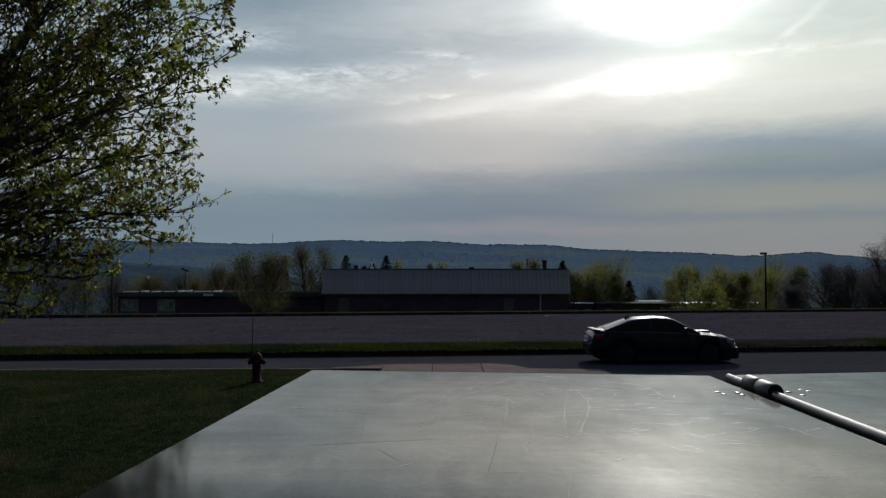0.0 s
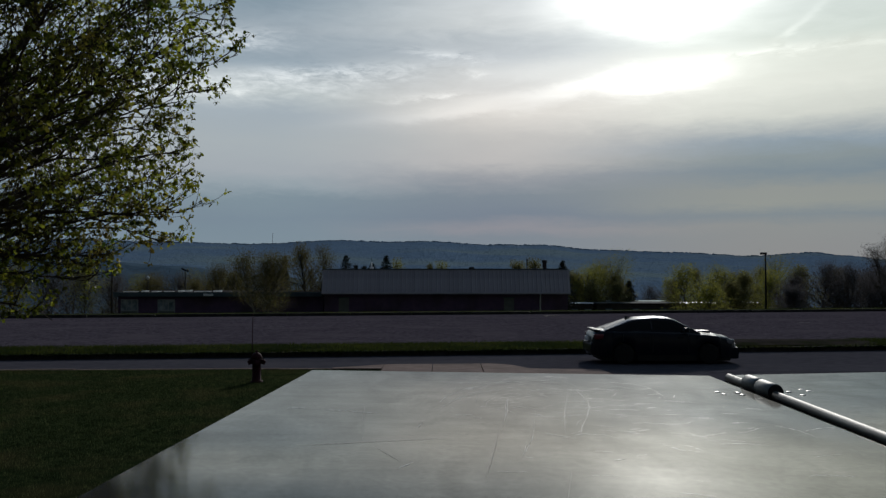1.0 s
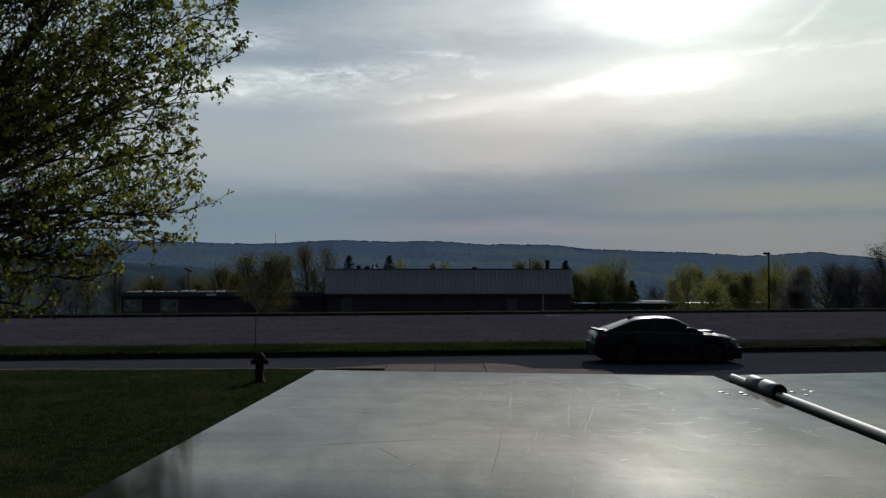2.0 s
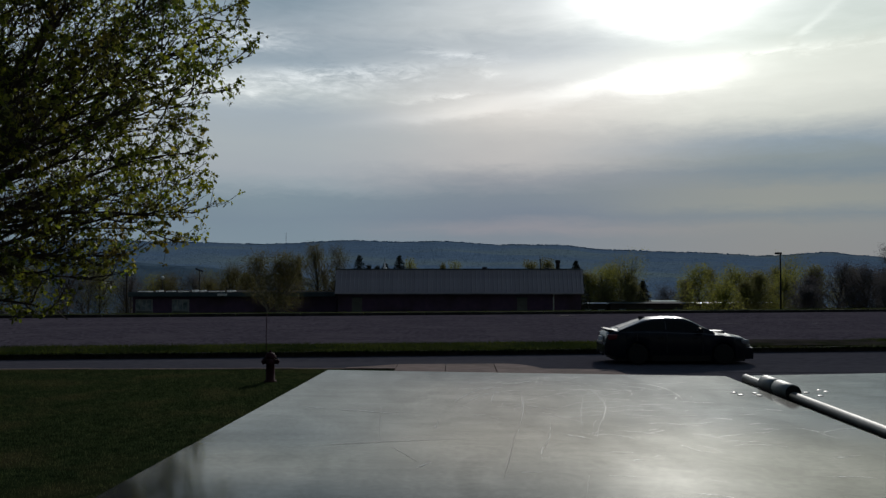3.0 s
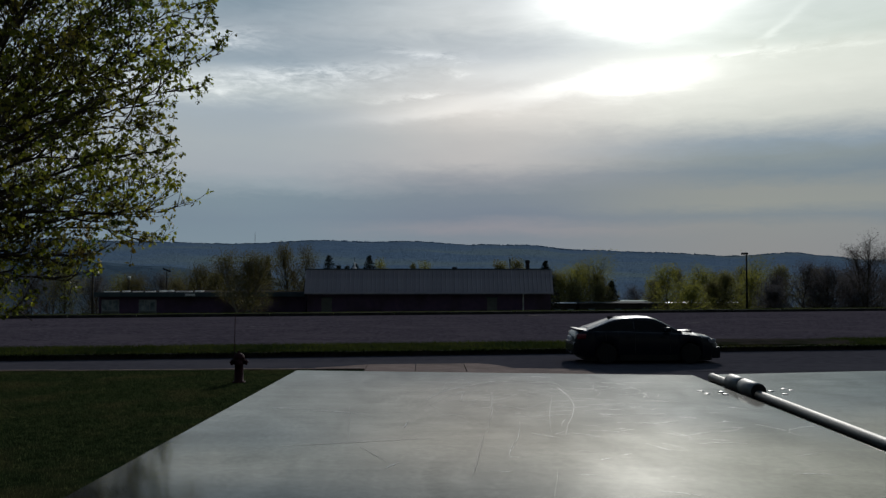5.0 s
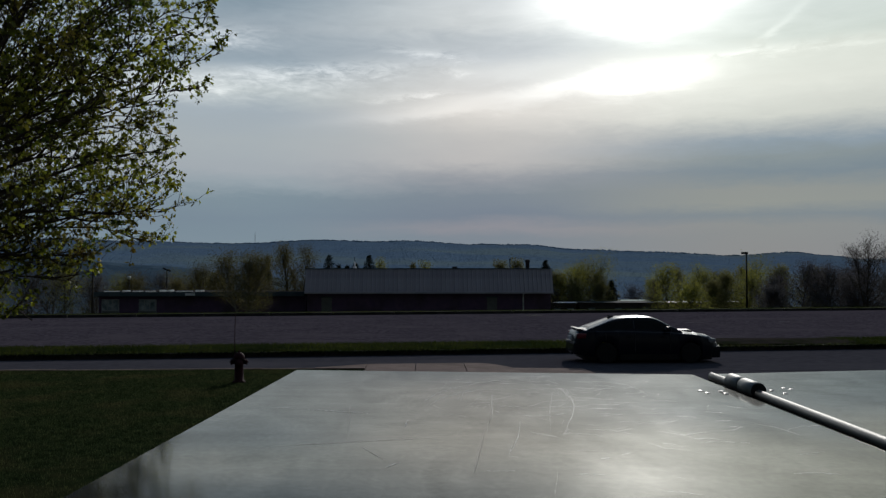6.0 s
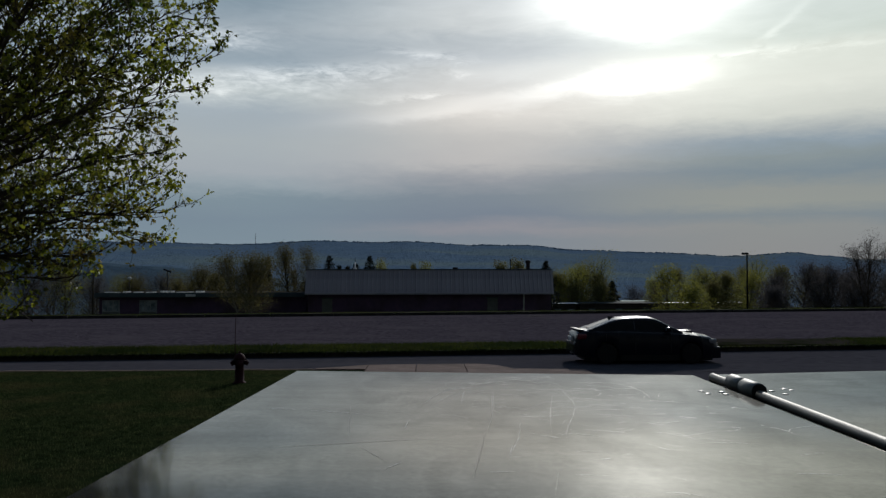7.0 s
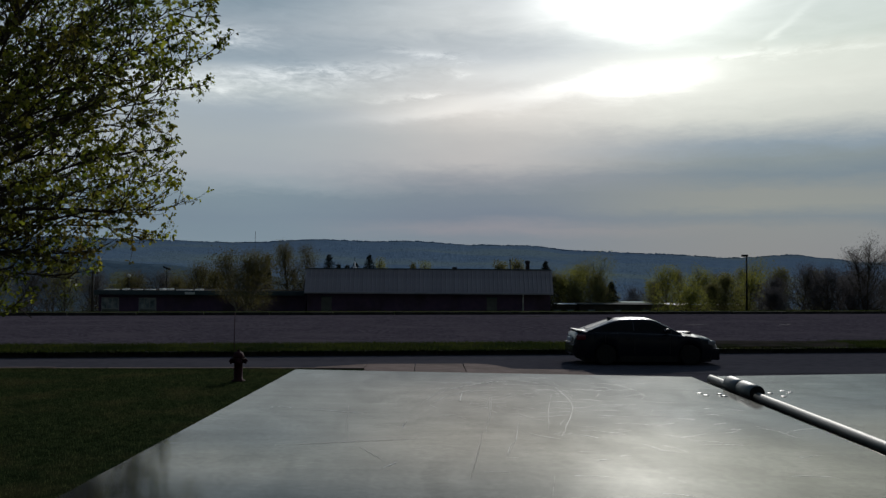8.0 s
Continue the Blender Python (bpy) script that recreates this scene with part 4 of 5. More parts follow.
def far_woods():
    """Scrub and woods down the slope, past counting."""
    rng = random.Random(5)
    leaves, norms = [], []
    for k in range(420):
        d = rng.uniform(150, 520)
        x = rng.uniform(-0.75, 0.75) * d
        z = land_z(x, d)
        h, w = rng.uniform(5, 10), rng.uniform(2.0, 4.0)
        for c in range(70):
            a, r = rng.uniform(0, 6.28), w * math.sqrt(rng.random())
            leaves.append((x + r * math.cos(a), d + r * math.sin(a), z + h * (0.15 + 0.85 * rng.random() ** 0.7) * (1 - 0.3 * r / w)))
            norms.append((rng.gauss(0, 0.6), rng.gauss(0, 0.6), 0.5))
    ob = leaf_mesh("valley_woods", leaves, norms, 0.9, "leaf_dark", None, False, 6)
    tagged(ob, "brown and green spring woods filling the valley", "woods", kind="stuff")


far_woods()


# ---- buildings past the lot ----
def shop_building():
    x0, x1, y0, zb, ze, zt = -11.80, 12.4, 87.0, -2.6, 1.02, 3.30
    top = thing("shop_building", "low dark brick building under a ribbed mansard roof", "building")
    bm = bmesh.new()
    box_bm(bm, (x0 + 0.2, y0, zb), (x1 - 0.2, y0 + 15, ze), 0.0)
    put("wall", bm, "brick", top)
    roof = raw("roof", [(x0, y0 - 0.55, ze), (x1, y0 - 0.55, ze), (x1, y0 + 15.5, ze), (x0, y0 + 15.5, ze),
                        (x0, y0 + 0.6, zt), (x1, y0 + 0.6, zt), (x1, y0 + 14.4, zt), (x0, y0 + 14.4, zt)],
               [(0, 1, 5, 4), (1, 2, 6, 5), (2, 3, 7, 6), (3, 0, 4, 7), (4, 5, 6, 7), (3, 2, 1, 0)], "roof", top)
    n = 56
    w = (x1 - x0 - 0.3) / n
    slope = Vector((0, 1.15, zt - ze))
    me = bpy.data.meshes.new("roof_panel")
    prof = ((0, 0.012), (w - 0.10, 0.012), (w - 0.08, 0.06), (w - 0.02, 0.06), (w, 0.012))
    nrm = Vector((0, -(zt - ze), 1.15)).normalized()
    vs = [Vector((a, 0, 0)) + nrm * h for a, h in prof] + [Vector((a, 0, 0)) + nrm * h + slope for a, h in prof]
    me.from_pydata([tuple(v) for v in vs], [], [(i, i + 1, i + 6, i + 5) for i in range(4)])
    me.materials.append(M["roof"])
    for i in range(n):
        p = new("roof_panel", me)
        p.parent = roof
        p.location = (x0 + 0.15 + i * w, y0 - 0.55, ze)
    box("ridge_cap", (x0 + 0.05, y0 + 0.5, zt + 0.002), (x1 - 0.05, y0 + 0.85, zt + 0.09), "fascia", top)
    box("gutter", (x0, y0 - 0.70, ze - 0.12), (x1, y0 - 0.552, ze + 0.03), "roof", top, "dull metal gutter", 0.02)
    for x in (-9.7, 6.45):
        d = box("door", (x - 0.5, y0 - 0.06, zb), (x + 0.5, y0 - 0.004, zb + 3.1), "door", top, "grey door panel")
        box("door_frame", (x - 0.6, y0 - 0.045, zb + 3.102), (x + 0.6, y0 - 0.004, zb + 3.2), "fascia", d)
    tube("downpipe", [(9.5, y0 - 0.35, ze - 0.1), (9.5, y0 - 0.12, ze - 0.5), (9.5, y0 - 0.12, zb)], 0.07, "white", top, 8, "pale downpipe")
    box("roof_vent", (2.65, y0 + 3, zt), (3.15, y0 + 3.5, zt + 0.28), "steel", top, "square metal roof vent", 0.03)
    lathe("flue", [(0.2, 0), (0.2, 0.7), (0.27, 0.73), (0.27, 0.95), (0.08, 1.02)], "steel", top, (10.4, y0 + 4, zt), 12, label="dark capped flue")
    lathe("vent_pipe", [(0.05, 0), (0.05, 0.95), (0.09, 0.97), (0.09, 1.1)], "steel", top, (8.6, y0 + 4, zt), 10)
    stack = lathe("roof_stack", [(0.22, 0), (0.2, 0.25), (0.07, 0.3), (0.06, 0.82)], "white", top, (-7.3, y0 + 4, zt), 10, label="slim white stack with a whip aerial")
    tube("aerial", [(-7.3, y0 + 4, zt + 0.8), (-7.3, y0 + 4, zt + 1.3)], 0.02, "steel", stack, 5)
    lathe("flue_base", [(0.35, 0), (0.35, 0.12), (0.2, 0.2)], "steel", top, (9.4, y0 + 4, zt), 12)


def wing_building():
    x0, x1, y0, zb, ze, zt = -33.6, -12.4, 92.0, -3.0, 0.55, 1.0
    top = thing("wing_building", "long flat-roofed low building with pale roof edge pieces", "building")
    box("wall", (x0, y0, zb), (x1, y0 + 12, ze), "brick", top, bevel=0)
    box("roof", (x0 - 0.5, y0 - 0.6, ze + 0.003), (x1 - 0.05, y0 + 12.5, zt), "dark_wall", top, "flat dark roof", 0.03)
    box("fascia", (x0 - 0.5, y0 - 0.68, ze + 0.003), (x1 - 0.05, y0 - 0.603, zt + 0.02), "fascia", top, "deep grey fascia board", 0.01)
    for wx, n in ((-32.4, 3), (-28.6, 3), (-20.7, 2)):
        wtop = 0.25 if wx < -25 else -1.2
        win = box("window", (wx - 0.9, y0 - 0.05, -2.4), (wx + 0.9, y0 - 0.004, wtop), "grey_frame", top, bevel=0.01)
        for k in range(n):
            a = wx - 0.84 + k * 1.7 / n
            box("pane", (a, y0 - 0.075, -0.85 if wx < -25 else -2.3), (a + 1.7 / n - 0.10, y0 - 0.053, wtop - 0.08), "pane", win, bevel=0.005)
        box("spandrel", (wx - 0.84, y0 - 0.075, -2.35), (wx + 0.84, y0 - 0.053, -0.95 if wx < -25 else -2.31), "door", win, "pale panel under the glass", 0.005)
    for x, w, h in ((-32.7, 1.1, 0.09), (-31.2, 0.35, 0.16), (-30.0, 0.6, 0.09), (-28.7, 0.7, 0.10), (-27.4, 0.35, 0.2), (-26.6, 0.3, 0.2), (-25.2, 1.4, 0.09), (-23.6, 0.6, 0.18)):
        box("roof_light", (x - w / 2, y0 + 0.5, zt + 0.002), (x + w / 2, y0 + 2.0, zt + h), "skylight", top, "white skylight dome on the roof", 0.035)
    box("sign_box", (-24.6, y0 - 0.75, 0.62), (-23.6, y0 - 0.61, 0.86), "white", top, "small white box on the fascia", 0.02)


def low_house(name, label, bx0, bx1, y0, top_z, roof, wall, depth=9, pieces=0):
    zb = land_z(bx0, y0) - 0.3
    h = thing(name, label, "building")
    box("wall", (bx0 + 0.2, y0, zb), (bx1 - 0.2, y0 + depth, top_z - 0.082), wall, h, bevel=0)
    vs = [(bx0, y0 - 0.3, top_z - 0.08), (bx1, y0 - 0.3, top_z - 0.08), (bx1, y0 + depth + 0.3, top_z - 0.08), (bx0, y0 + depth + 0.3, top_z - 0.08),
          (bx0, y0 + depth / 2, top_z), (bx1, y0 + depth / 2, top_z)]
    raw("roof", vs, [(0, 1, 5, 4), (2, 3, 4, 5), (0, 4, 3), (1, 2, 5), (3, 2, 1, 0)], roof, h)
    n = max(2, int((bx1 - bx0) / 3.5))
    for i in range(n):
        x = bx0 + (bx1 - bx0) * (i + 0.5) / n
        w = box("window", (x - 0.5, y0 - 0.05, top_z - 1.7), (x + 0.5, y0 - 0.004, top_z - 0.8), "fascia", h, bevel=0.01)
        box("pane", (x - 0.42, y0 - 0.07, top_z - 1.62), (x + 0.42, y0 - 0.053, top_z - 0.88), "pane", w, bevel=0.005)


shop_building()
wing_building()
low_house("shed", "low shed with a white metal roof", 17.0, 20.6, 121, -0.95, "white", "dark_wall", 4)
low_house("long_house", "long low house with its roof coloured dark as backlit", 20.9, 32.0, 122, -0.95, "backlit_roof", "dark_wall")
# Added building: its pale roof stands in for sunlight along the roof line.
low_house("added_house", "added low house whose thin pale green roof gives a bright line", 28.4, 33.4, 133, -0.98, "green_roof", "dark_wall", 4)
low_house("mobile_home", "long mobile home with a whitish roof", 32.6, 38.5, 123, -0.95, "white", "brick", 4)
low_house("mobile_home", "long mobile home with a whitish roof", 39.0, 44.4, 124, -0.95, "white", "dark_wall", 4)


def lot_lamp():
    p = thing("street_lamp", "tall dark lamp post with a box head", "street lamp", (36.3, 100, land_z(36.3, 100)))
    h = 5.27 - land_z(36.3, 100)
    lathe("base", [(0.25, -0.3), (0.25, 0.5), (0.16, 0.55)], "concrete", p, n=12)
    lathe("pole", [(0.12, 0.3), (0.08, h - 0.1)], "steel", p, n=10)
    bm = box_bm(bmesh.new(), (-0.55, -0.2, h - 0.18), (0.12, 0.2, h + 0.06), 0.04)
    put("lamp_head", bm, "steel", p, "square dark lamp head")
    u = thing("utility_pole", "thin bare utility pole beyond the lot", "pole", (-33.5, 90, land_z(-33.5, 90)))
    hh = 3.3 - land_z(-33.5, 90)
    lathe("shaft", [(0.13, -0.3), (0.09, hh)], "bark", u, n=8)
    box("crossarm", (-0.7, -0.06, hh - 0.6), (0.7, 0.06, hh - 0.46), "bark", u)
    v = thing("utility_pole", "dark utility pole with a short slanted arm", "pole", (-34.8, 120, land_z(-34.8, 120)))
    hv = 3.55 - land_z(-34.8, 120)
    lathe("shaft", [(0.10, -0.3), (0.06, hv)], "steel", v, n=8)
    tube("arm", [(-0.5, 0, hv + 0.15), (0.0, 0, hv - 0.05), (0.5, 0, hv - 0.25)], 0.12, "steel", v, 6)
    w = thing("yard_lamp", "small white globe lamp on a thin post", "street lamp", (-36.5, 110, land_z(-36.5, 110)))
    hw = 2.45 - land_z(-36.5, 110)
    lathe("post", [(0.07, -0.3), (0.05, hw - 0.2)], "steel", w, n=8)
    lathe("globe", [(0.05, hw - 0.22), (0.2, hw - 0.12), (0.25, hw), (0.2, hw + 0.14), (0.06, hw + 0.22)], "white", w, n=12, label="white globe shade")


lot_lamp()


# ---- fire hydrant ----
def fire_hydrant():
    h = thing("fire_hydrant", "dark red fire hydrant with a marker rod on the lawn", "fire hydrant", (-4.4, 21.05, 0.11), 8)
    lathe("barrel", [(0.15, -0.05), (0.15, 0.03), (0.105, 0.05), (0.10, 0.42), (0.115, 0.45), (0.115, 0.52)], "hydrant", h)
    lathe("flange", [(0.165, 0.515), (0.165, 0.545)], "hydrant", h, n=24)
    lathe("bonnet", [(0.135, 0.546), (0.13, 0.60), (0.105, 0.66), (0.06, 0.69), (0.045, 0.70)], "hydrant", h)
    lathe("operating_nut", [(0.03, 0.695), (0.026, 0.75)], "hydrant", h, n=5, smooth=False)
    for s in (1, -1):
        lathe("nozzle", [(0.055, 0.09 * s), (0.055, 0.15 * s), (0.068, 0.152 * s), (0.068, 0.19 * s), (0.025, 0.193 * s), (0.022, 0.215 * s)], "hydrant", h, (0, 0, 0.48), 14, "x")
    lathe("pumper_nozzle", [(0.075, -0.09), (0.075, -0.15), (0.092, -0.152), (0.092, -0.19), (0.03, -0.193), (0.026, -0.22)], "hydrant", h, (0, 0, 0.46), 16, "y")
    for k in range(8):
        a = k * math.pi / 4
        lathe("bolt", [(0.014, 0.545), (0.014, 0.562)], "steel", h, (0.148 * math.cos(a), 0.148 * math.sin(a), 0), 6, smooth=False)
    tube("marker_rod", [(-0.10, 0.02, 0.50), (-0.105, 0.02, 1.1), (-0.09, 0.02, 1.62)], 0.009, "hydrant", h, 6, "thin upright marker rod")


fire_hydrant()


# ---- parked car ----
def table(tab, x):
    for (a, va), (b, vb) in zip(tab, tab[1:]):
        if x <= b:
            s = max(0.0, (x - a) / (b - a))
            s = s * s * (3 - 2 * s)
            return va + (vb - va) * s
    return tab[-1][1]


def loft(name, xs, section, mat, parent, label="", ends=True):
    vs, fs = [], []
    for x in xs:
        ring = section(x)
        n = len(ring)
        vs += [(x, yy, zz) for yy, zz in ring]
    for i in range(len(xs) - 1):
        for k in range(n - 1):
            fs.append((i * n + k, (i + 1) * n + k, (i + 1) * n + k + 1, i * n + k + 1))
    if ends:
        fs.append(tuple(range(n)))
        fs.append(tuple((len(xs) - 1) * n + k for k in range(n - 1, -1, -1)))
    return raw(name, vs, fs, mat, parent, label, True)


def sedan():
    car = thing("sedan_car", "black sports sedan with bonnet scoop and boot spoiler", "car", (6.645, 27.32, 0.0), 1.0)
    car.scale = (0.965, 0.965, 0.965)
    top_z = ((-2.28, 0.80), (-2.2, 0.98), (-2.0, 1.035), (-1.6, 1.05), (-1.2, 1.05), (0.6, 1.00), (1.0, 0.965), (1.5, 0.915), (1.9, 0.84), (2.12, 0.74), (2.26, 0.60))
    half_w = ((-2.28, 0.66), (-2.15, 0.80), (-1.8, 0.87), (-0.6, 0.89), (0.8, 0.89), (1.6, 0.87), (1.95, 0.80), (2.15, 0.68), (2.26, 0.52))
    wheels = (-1.33, 1.30)

    def bottom(x):
        z = table(((-2.28, 0.30), (-2.1, 0.24), (-1.8, 0.20), (1.8, 0.18), (2.1, 0.18), (2.26, 0.22)), x)
        for wx in wheels:
            r = 0.365
            if abs(x - wx) < r:
                z = max(z, 0.31 + math.sqrt(r * r - (x - wx) ** 2))
        return z

    def section(x):
        t, w, b = table(top_z, x), table(half_w, x), bottom(x)
        mid = b + (t - b) * 0.45
        half = [(w * 0.97, b), (w * 1.0, b + (t - b) * 0.25), (w * 1.01, mid), (w * 0.985, t - 0.16 * (t - b)), (w * 0.94, t - 0.055), (w * 0.82, t - 0.016), (w * 0.60, t + 0.006), (w * 0.35, t + 0.02)]
        return [(-a, z) for a, z in half] + [(0, t + 0.025)] + [(a, z) for a, z in reversed(half)]

    xs = sorted({round(-2.28 + 4.54 * i / 70, 4) for i in range(71)} | {wx + s * 0.366 for wx in wheels for s in (-1, 1)} | {wx + s * 0.36 for wx in wheels for s in (-1, 1)})
    loft("body", xs, section, "car", car, "glossy black body shell")
    box("underbody", (-2.0, -0.78, 0.10), (2.0, 0.78, 0.45), "tyre", car, bevel=0.03)

    # cabin: surface over x and over the height of the glass
    roof_z = ((-1.88, 1.05), (-1.45, 1.22), (-0.98, 1.385), (-0.45, 1.44), (0.0, 1.438), (0.28, 1.39), (0.62, 1.22), (1.06, 0.985))

    def cabin(x):
        t = table_lin(roof_z, x)
        b = table(top_z, x) - 0.05
        t = max(t, b + 0.02)
        f = (t - b) / 0.46
        half = []
        for k in range(7):
            s = k / 6
            half.append((0.80 - 0.21 * min(1, f) * s ** 1.2, b + (t - b) * (s * 0.84)))
        wt = half[-1][0]
        half += [(wt * a, b + (t - b) * c) for a, c in ((0.95, 0.90), (0.82, 0.948), (0.61, 0.979), (0.32, 0.996))]
        return half

    def table_lin(tab, x):
        p = [(a, b) for a, b in tab]
        for i in range(len(p) - 1):
            if x <= p[i + 1][0]:
                p0, p1, p2, p3 = p[max(0, i - 1)], p[i], p[i + 1], p[min(len(p) - 1, i + 2)]
                s = max(0.0, (x - p1[0]) / (p2[0] - p1[0]))
                m1 = (p2[1] - p0[1]) / (p2[0] - p0[0]) * (p2[0] - p1[0])
                m2 = (p3[1] - p1[1]) / (p3[0] - p1[0]) * (p2[0] - p1[0])
                s2, s3 = s * s, s * s * s
                return (2 * s3 - 3 * s2 + 1) * p1[1] + (s3 - 2 * s2 + s) * m1 + (-2 * s3 + 3 * s2) * p2[1] + (s3 - s2) * m2
        return p[-1][1]

    def cab_ring(x):
        half = cabin(x)
        return [(-a, z) for a, z in half] + [(0, half[-1][1] + 0.004)] + [(a, z) for a, z in reversed(half)]
    loft("cabin", [-1.88 + 2.94 * i / 44 for i in range(45)], cab_ring, "car", car, "black roof and pillars")

    def side_at(x, s, side):
        half = cabin(x)
        f = s * 6
        i = min(int(f), 5)
        (a0, z0), (a1, z1) = half[i], half[i + 1]
        return (x, side * (a0 + (a1 - a0) * (f - i) + 0.006), z0 + (z1 - z0) * (f - i))

    for side in (-1, 1):
        for x0, x1, l0, l1 in ((-1.42, -0.48, 0.46, 0.0), (-0.40, 0.70, 0.0, 0.50)):
            vs, n, m = [], 14, 5
            for i in range(n):
                for k in range(m):
                    x = x0 + (x1 - x0) * i / (n - 1)
                    lo = 0.22
                    vs.append(side_at(x, lo + (0.90 - lo) * k / (m - 1), side))
            fs = [(i * m + k, (i + 1) * m + k, (i + 1) * m + k + 1, i * m + k + 1) for i in range(n - 1) for k in range(m - 1)]
            raw("side_window", vs, fs, "glass", car, "dark tinted side glass", True)
        for x in (-0.44, 0.72):
            vs = [side_at(x + d, s, side) for d in (-0.012, 0.012) for s in (0.2, 0.5, 0.88)]
            raw("window_pillar", [(a, b + side * 0.003, c) for a, b, c in vs], [(0, 3, 4, 1), (1, 4, 5, 2)], "trim", car)
        for x in (-0.62, 0.42):
            box("door_handle", (x - 0.09, side * 0.885 - 0.018, 0.80), (x + 0.09, side * 0.885 + 0.018, 0.835), "car", car, bevel=0.01)
        mir = bmesh.new()
        box_bm(mir, (0.50, min(side * 0.80, side * 1.0), 1.0), (0.66, max(side * 0.80, side * 1.0), 1.13), 0.045)
        mirror = put("mirror", mir, "car", car, "black door mirror", True)
        box("mirror_glass", (0.492, min(side * 0.84, side * 0.97), 1.025), (0.4985, max(side * 0.84, side * 0.97), 1.105), "clear_lens", mirror, bevel=0.002)
        tl = bmesh.new()
        box_bm(tl, (-2.235, min(side * 0.60, side * 0.835), 0.76), (-1.93, max(side * 0.60, side * 0.835), 0.93), 0.04)
        put("tail_light", tl, "red_lens", car, "red wrap-round tail light", True)
        hl = bmesh.new()
        box_bm(hl, (1.84, min(side * 0.52, side * 0.80), 0.62), (2.12, max(side * 0.52, side * 0.80), 0.76), 0.05)
        put("headlight", hl, "clear_lens", car, "clear headlight", True)
        box("side_skirt", (-0.9, side * 0.85 - 0.03, 0.10), (0.9, side * 0.85 + 0.03, 0.28), "tyre", car, bevel=0.02)
        for x in (-0.44, 0.66, -1.35):
            box("door_seam", (x - 0.006, side * 0.899 - 0.004, 0.36 if x > -1 else 0.72), (x + 0.006, side * 0.899 + 0.004, 0.93), "trim", car, bevel=0)

    def across(name, x0, x1, y_share, label, mat="glass"):
        vs, n, m = [], 8, 9
        for i in range(n):
            x = x0 + (x1 - x0) * i / (n - 1)
            half = cabin(x)
            z = half[-1][1]
            w = half[6][0] * y_share
            for k in range(m):
                y = -w + 2 * w * k / (m - 1)
                drop = 0.034 * (abs(y) / w) ** 3
                vs.append((x, y, z - drop + 0.014))
        fs = [(i * m + k, (i + 1) * m + k, (i + 1) * m + k + 1, i * m + k + 1) for i in range(n - 1) for k in range(m - 1)]
        raw(name, vs, fs, mat, car, label, True)
    across("rear_window", -1.80, -1.02, 0.80, "sloping tinted rear glass", "screen")
    across("windscreen", 0.30, 1.0, 0.78, "raked windscreen", "screen")

    box("front_bumper", (1.90, -0.76, 0.15), (2.27, 0.76, 0.52), "car", car, "deep black front bumper", 0.07)
    box("grille", (2.20, -0.45, 0.52), (2.262, 0.45, 0.62), "trim", car, bevel=0.02)
    box("rear_bumper", (-2.33, -0.74, 0.27), (-2.02, 0.74, 0.66), "car", car, "rear bumper with a bright upper lip", 0.07)
    box("number_plate", (-2.345, -0.26, 0.70), (-2.285, 0.26, 0.82), "white", car, "number plate with unread characters", 0.005)
    scoop = bmesh.new()
    box_bm(scoop, (1.02, -0.30, 0.90), (1.52, 0.30, 0.998), 0.03)
    for v in scoop.verts:
        if v.co.x < 1.2 and v.co.z > 0.95:
            v.co.z -= 0.004
    put("bonnet_scoop", scoop, "car", car, "raised air scoop on the bonnet", True)
    box("scoop_mouth", (1.505, -0.25, 0.935), (1.525, 0.25, 0.98), "trim", car, bevel=0.005)
    sp = bmesh.new()
    box_bm(sp, (-2.20, -0.66, 1.022), (-2.00, 0.66, 1.05), 0.013)
    for v in sp.verts:
        if v.co.x < -2.15:
            v.co.z += 0.012
    spo = put("spoiler", sp, "car", car, "low boot-lid spoiler", True)
    for y in (-0.58, 0.58):
        box("spoiler_foot", (-2.16, y - 0.03, 1.0), (-2.04, y + 0.03, 1.04), "car", spo, bevel=0.01)
    raw("roof_fin", [(-1.12, -0.02, 1.36), (-1.12, 0.02, 1.36), (-0.90, 0.02, 1.40), (-0.90, -0.02, 1.40), (-1.12, 0, 1.455)], [(0, 1, 4), (1, 2, 4), (2, 3, 4), (3, 0, 4), (3, 2, 1, 0)], "trim", car)
    for y in (-0.45, 0.42):
        lathe("exhaust", [(0.04, -2.36), (0.04, -2.2)], "steel", car, (0, y, 0.30), 10, "x")
    for wx in wheels:
        for side in (-1, 1):
            wh = new("wheel")
            wh.parent = car
            wh.matrix_basis = pose(wx, side * 0.78, 0.315)
            s = side
            lathe("tyre", [(0.21, -0.11 * s), (0.28, -0.115 * s), (0.315, -0.09 * s), (0.318, 0.0), (0.315, 0.09 * s), (0.28, 0.112 * s), (0.215, 0.105 * s)], "tyre", wh, n=28, axis="y")
            lathe("rim", [(0.214, -0.08 * s), (0.214, 0.09 * s), (0.19, 0.098 * s), (0.175, 0.05 * s), (0.05, 0.05 * s), (0.045, 0.095 * s)], "rim", wh, n=24, axis="y")
            for k in range(10):
                a = k * math.pi / 5
                c, q = math.cos(a), math.sin(a)
                vs = []
                for r, w, d in ((0.04, 0.022, 0.095), (0.20, 0.012, 0.10)):
                    for e in (-1, 1):
                        for dd in (d, d - 0.03):
                            vs.append((r * c - e * w * q, dd * s, r * q + e * w * c))
                raw("spoke", vs, [(0, 2, 6, 4), (1, 5, 7, 3), (0, 4, 5, 1), (2, 3, 7, 6)], "rim", wh)


sedan()


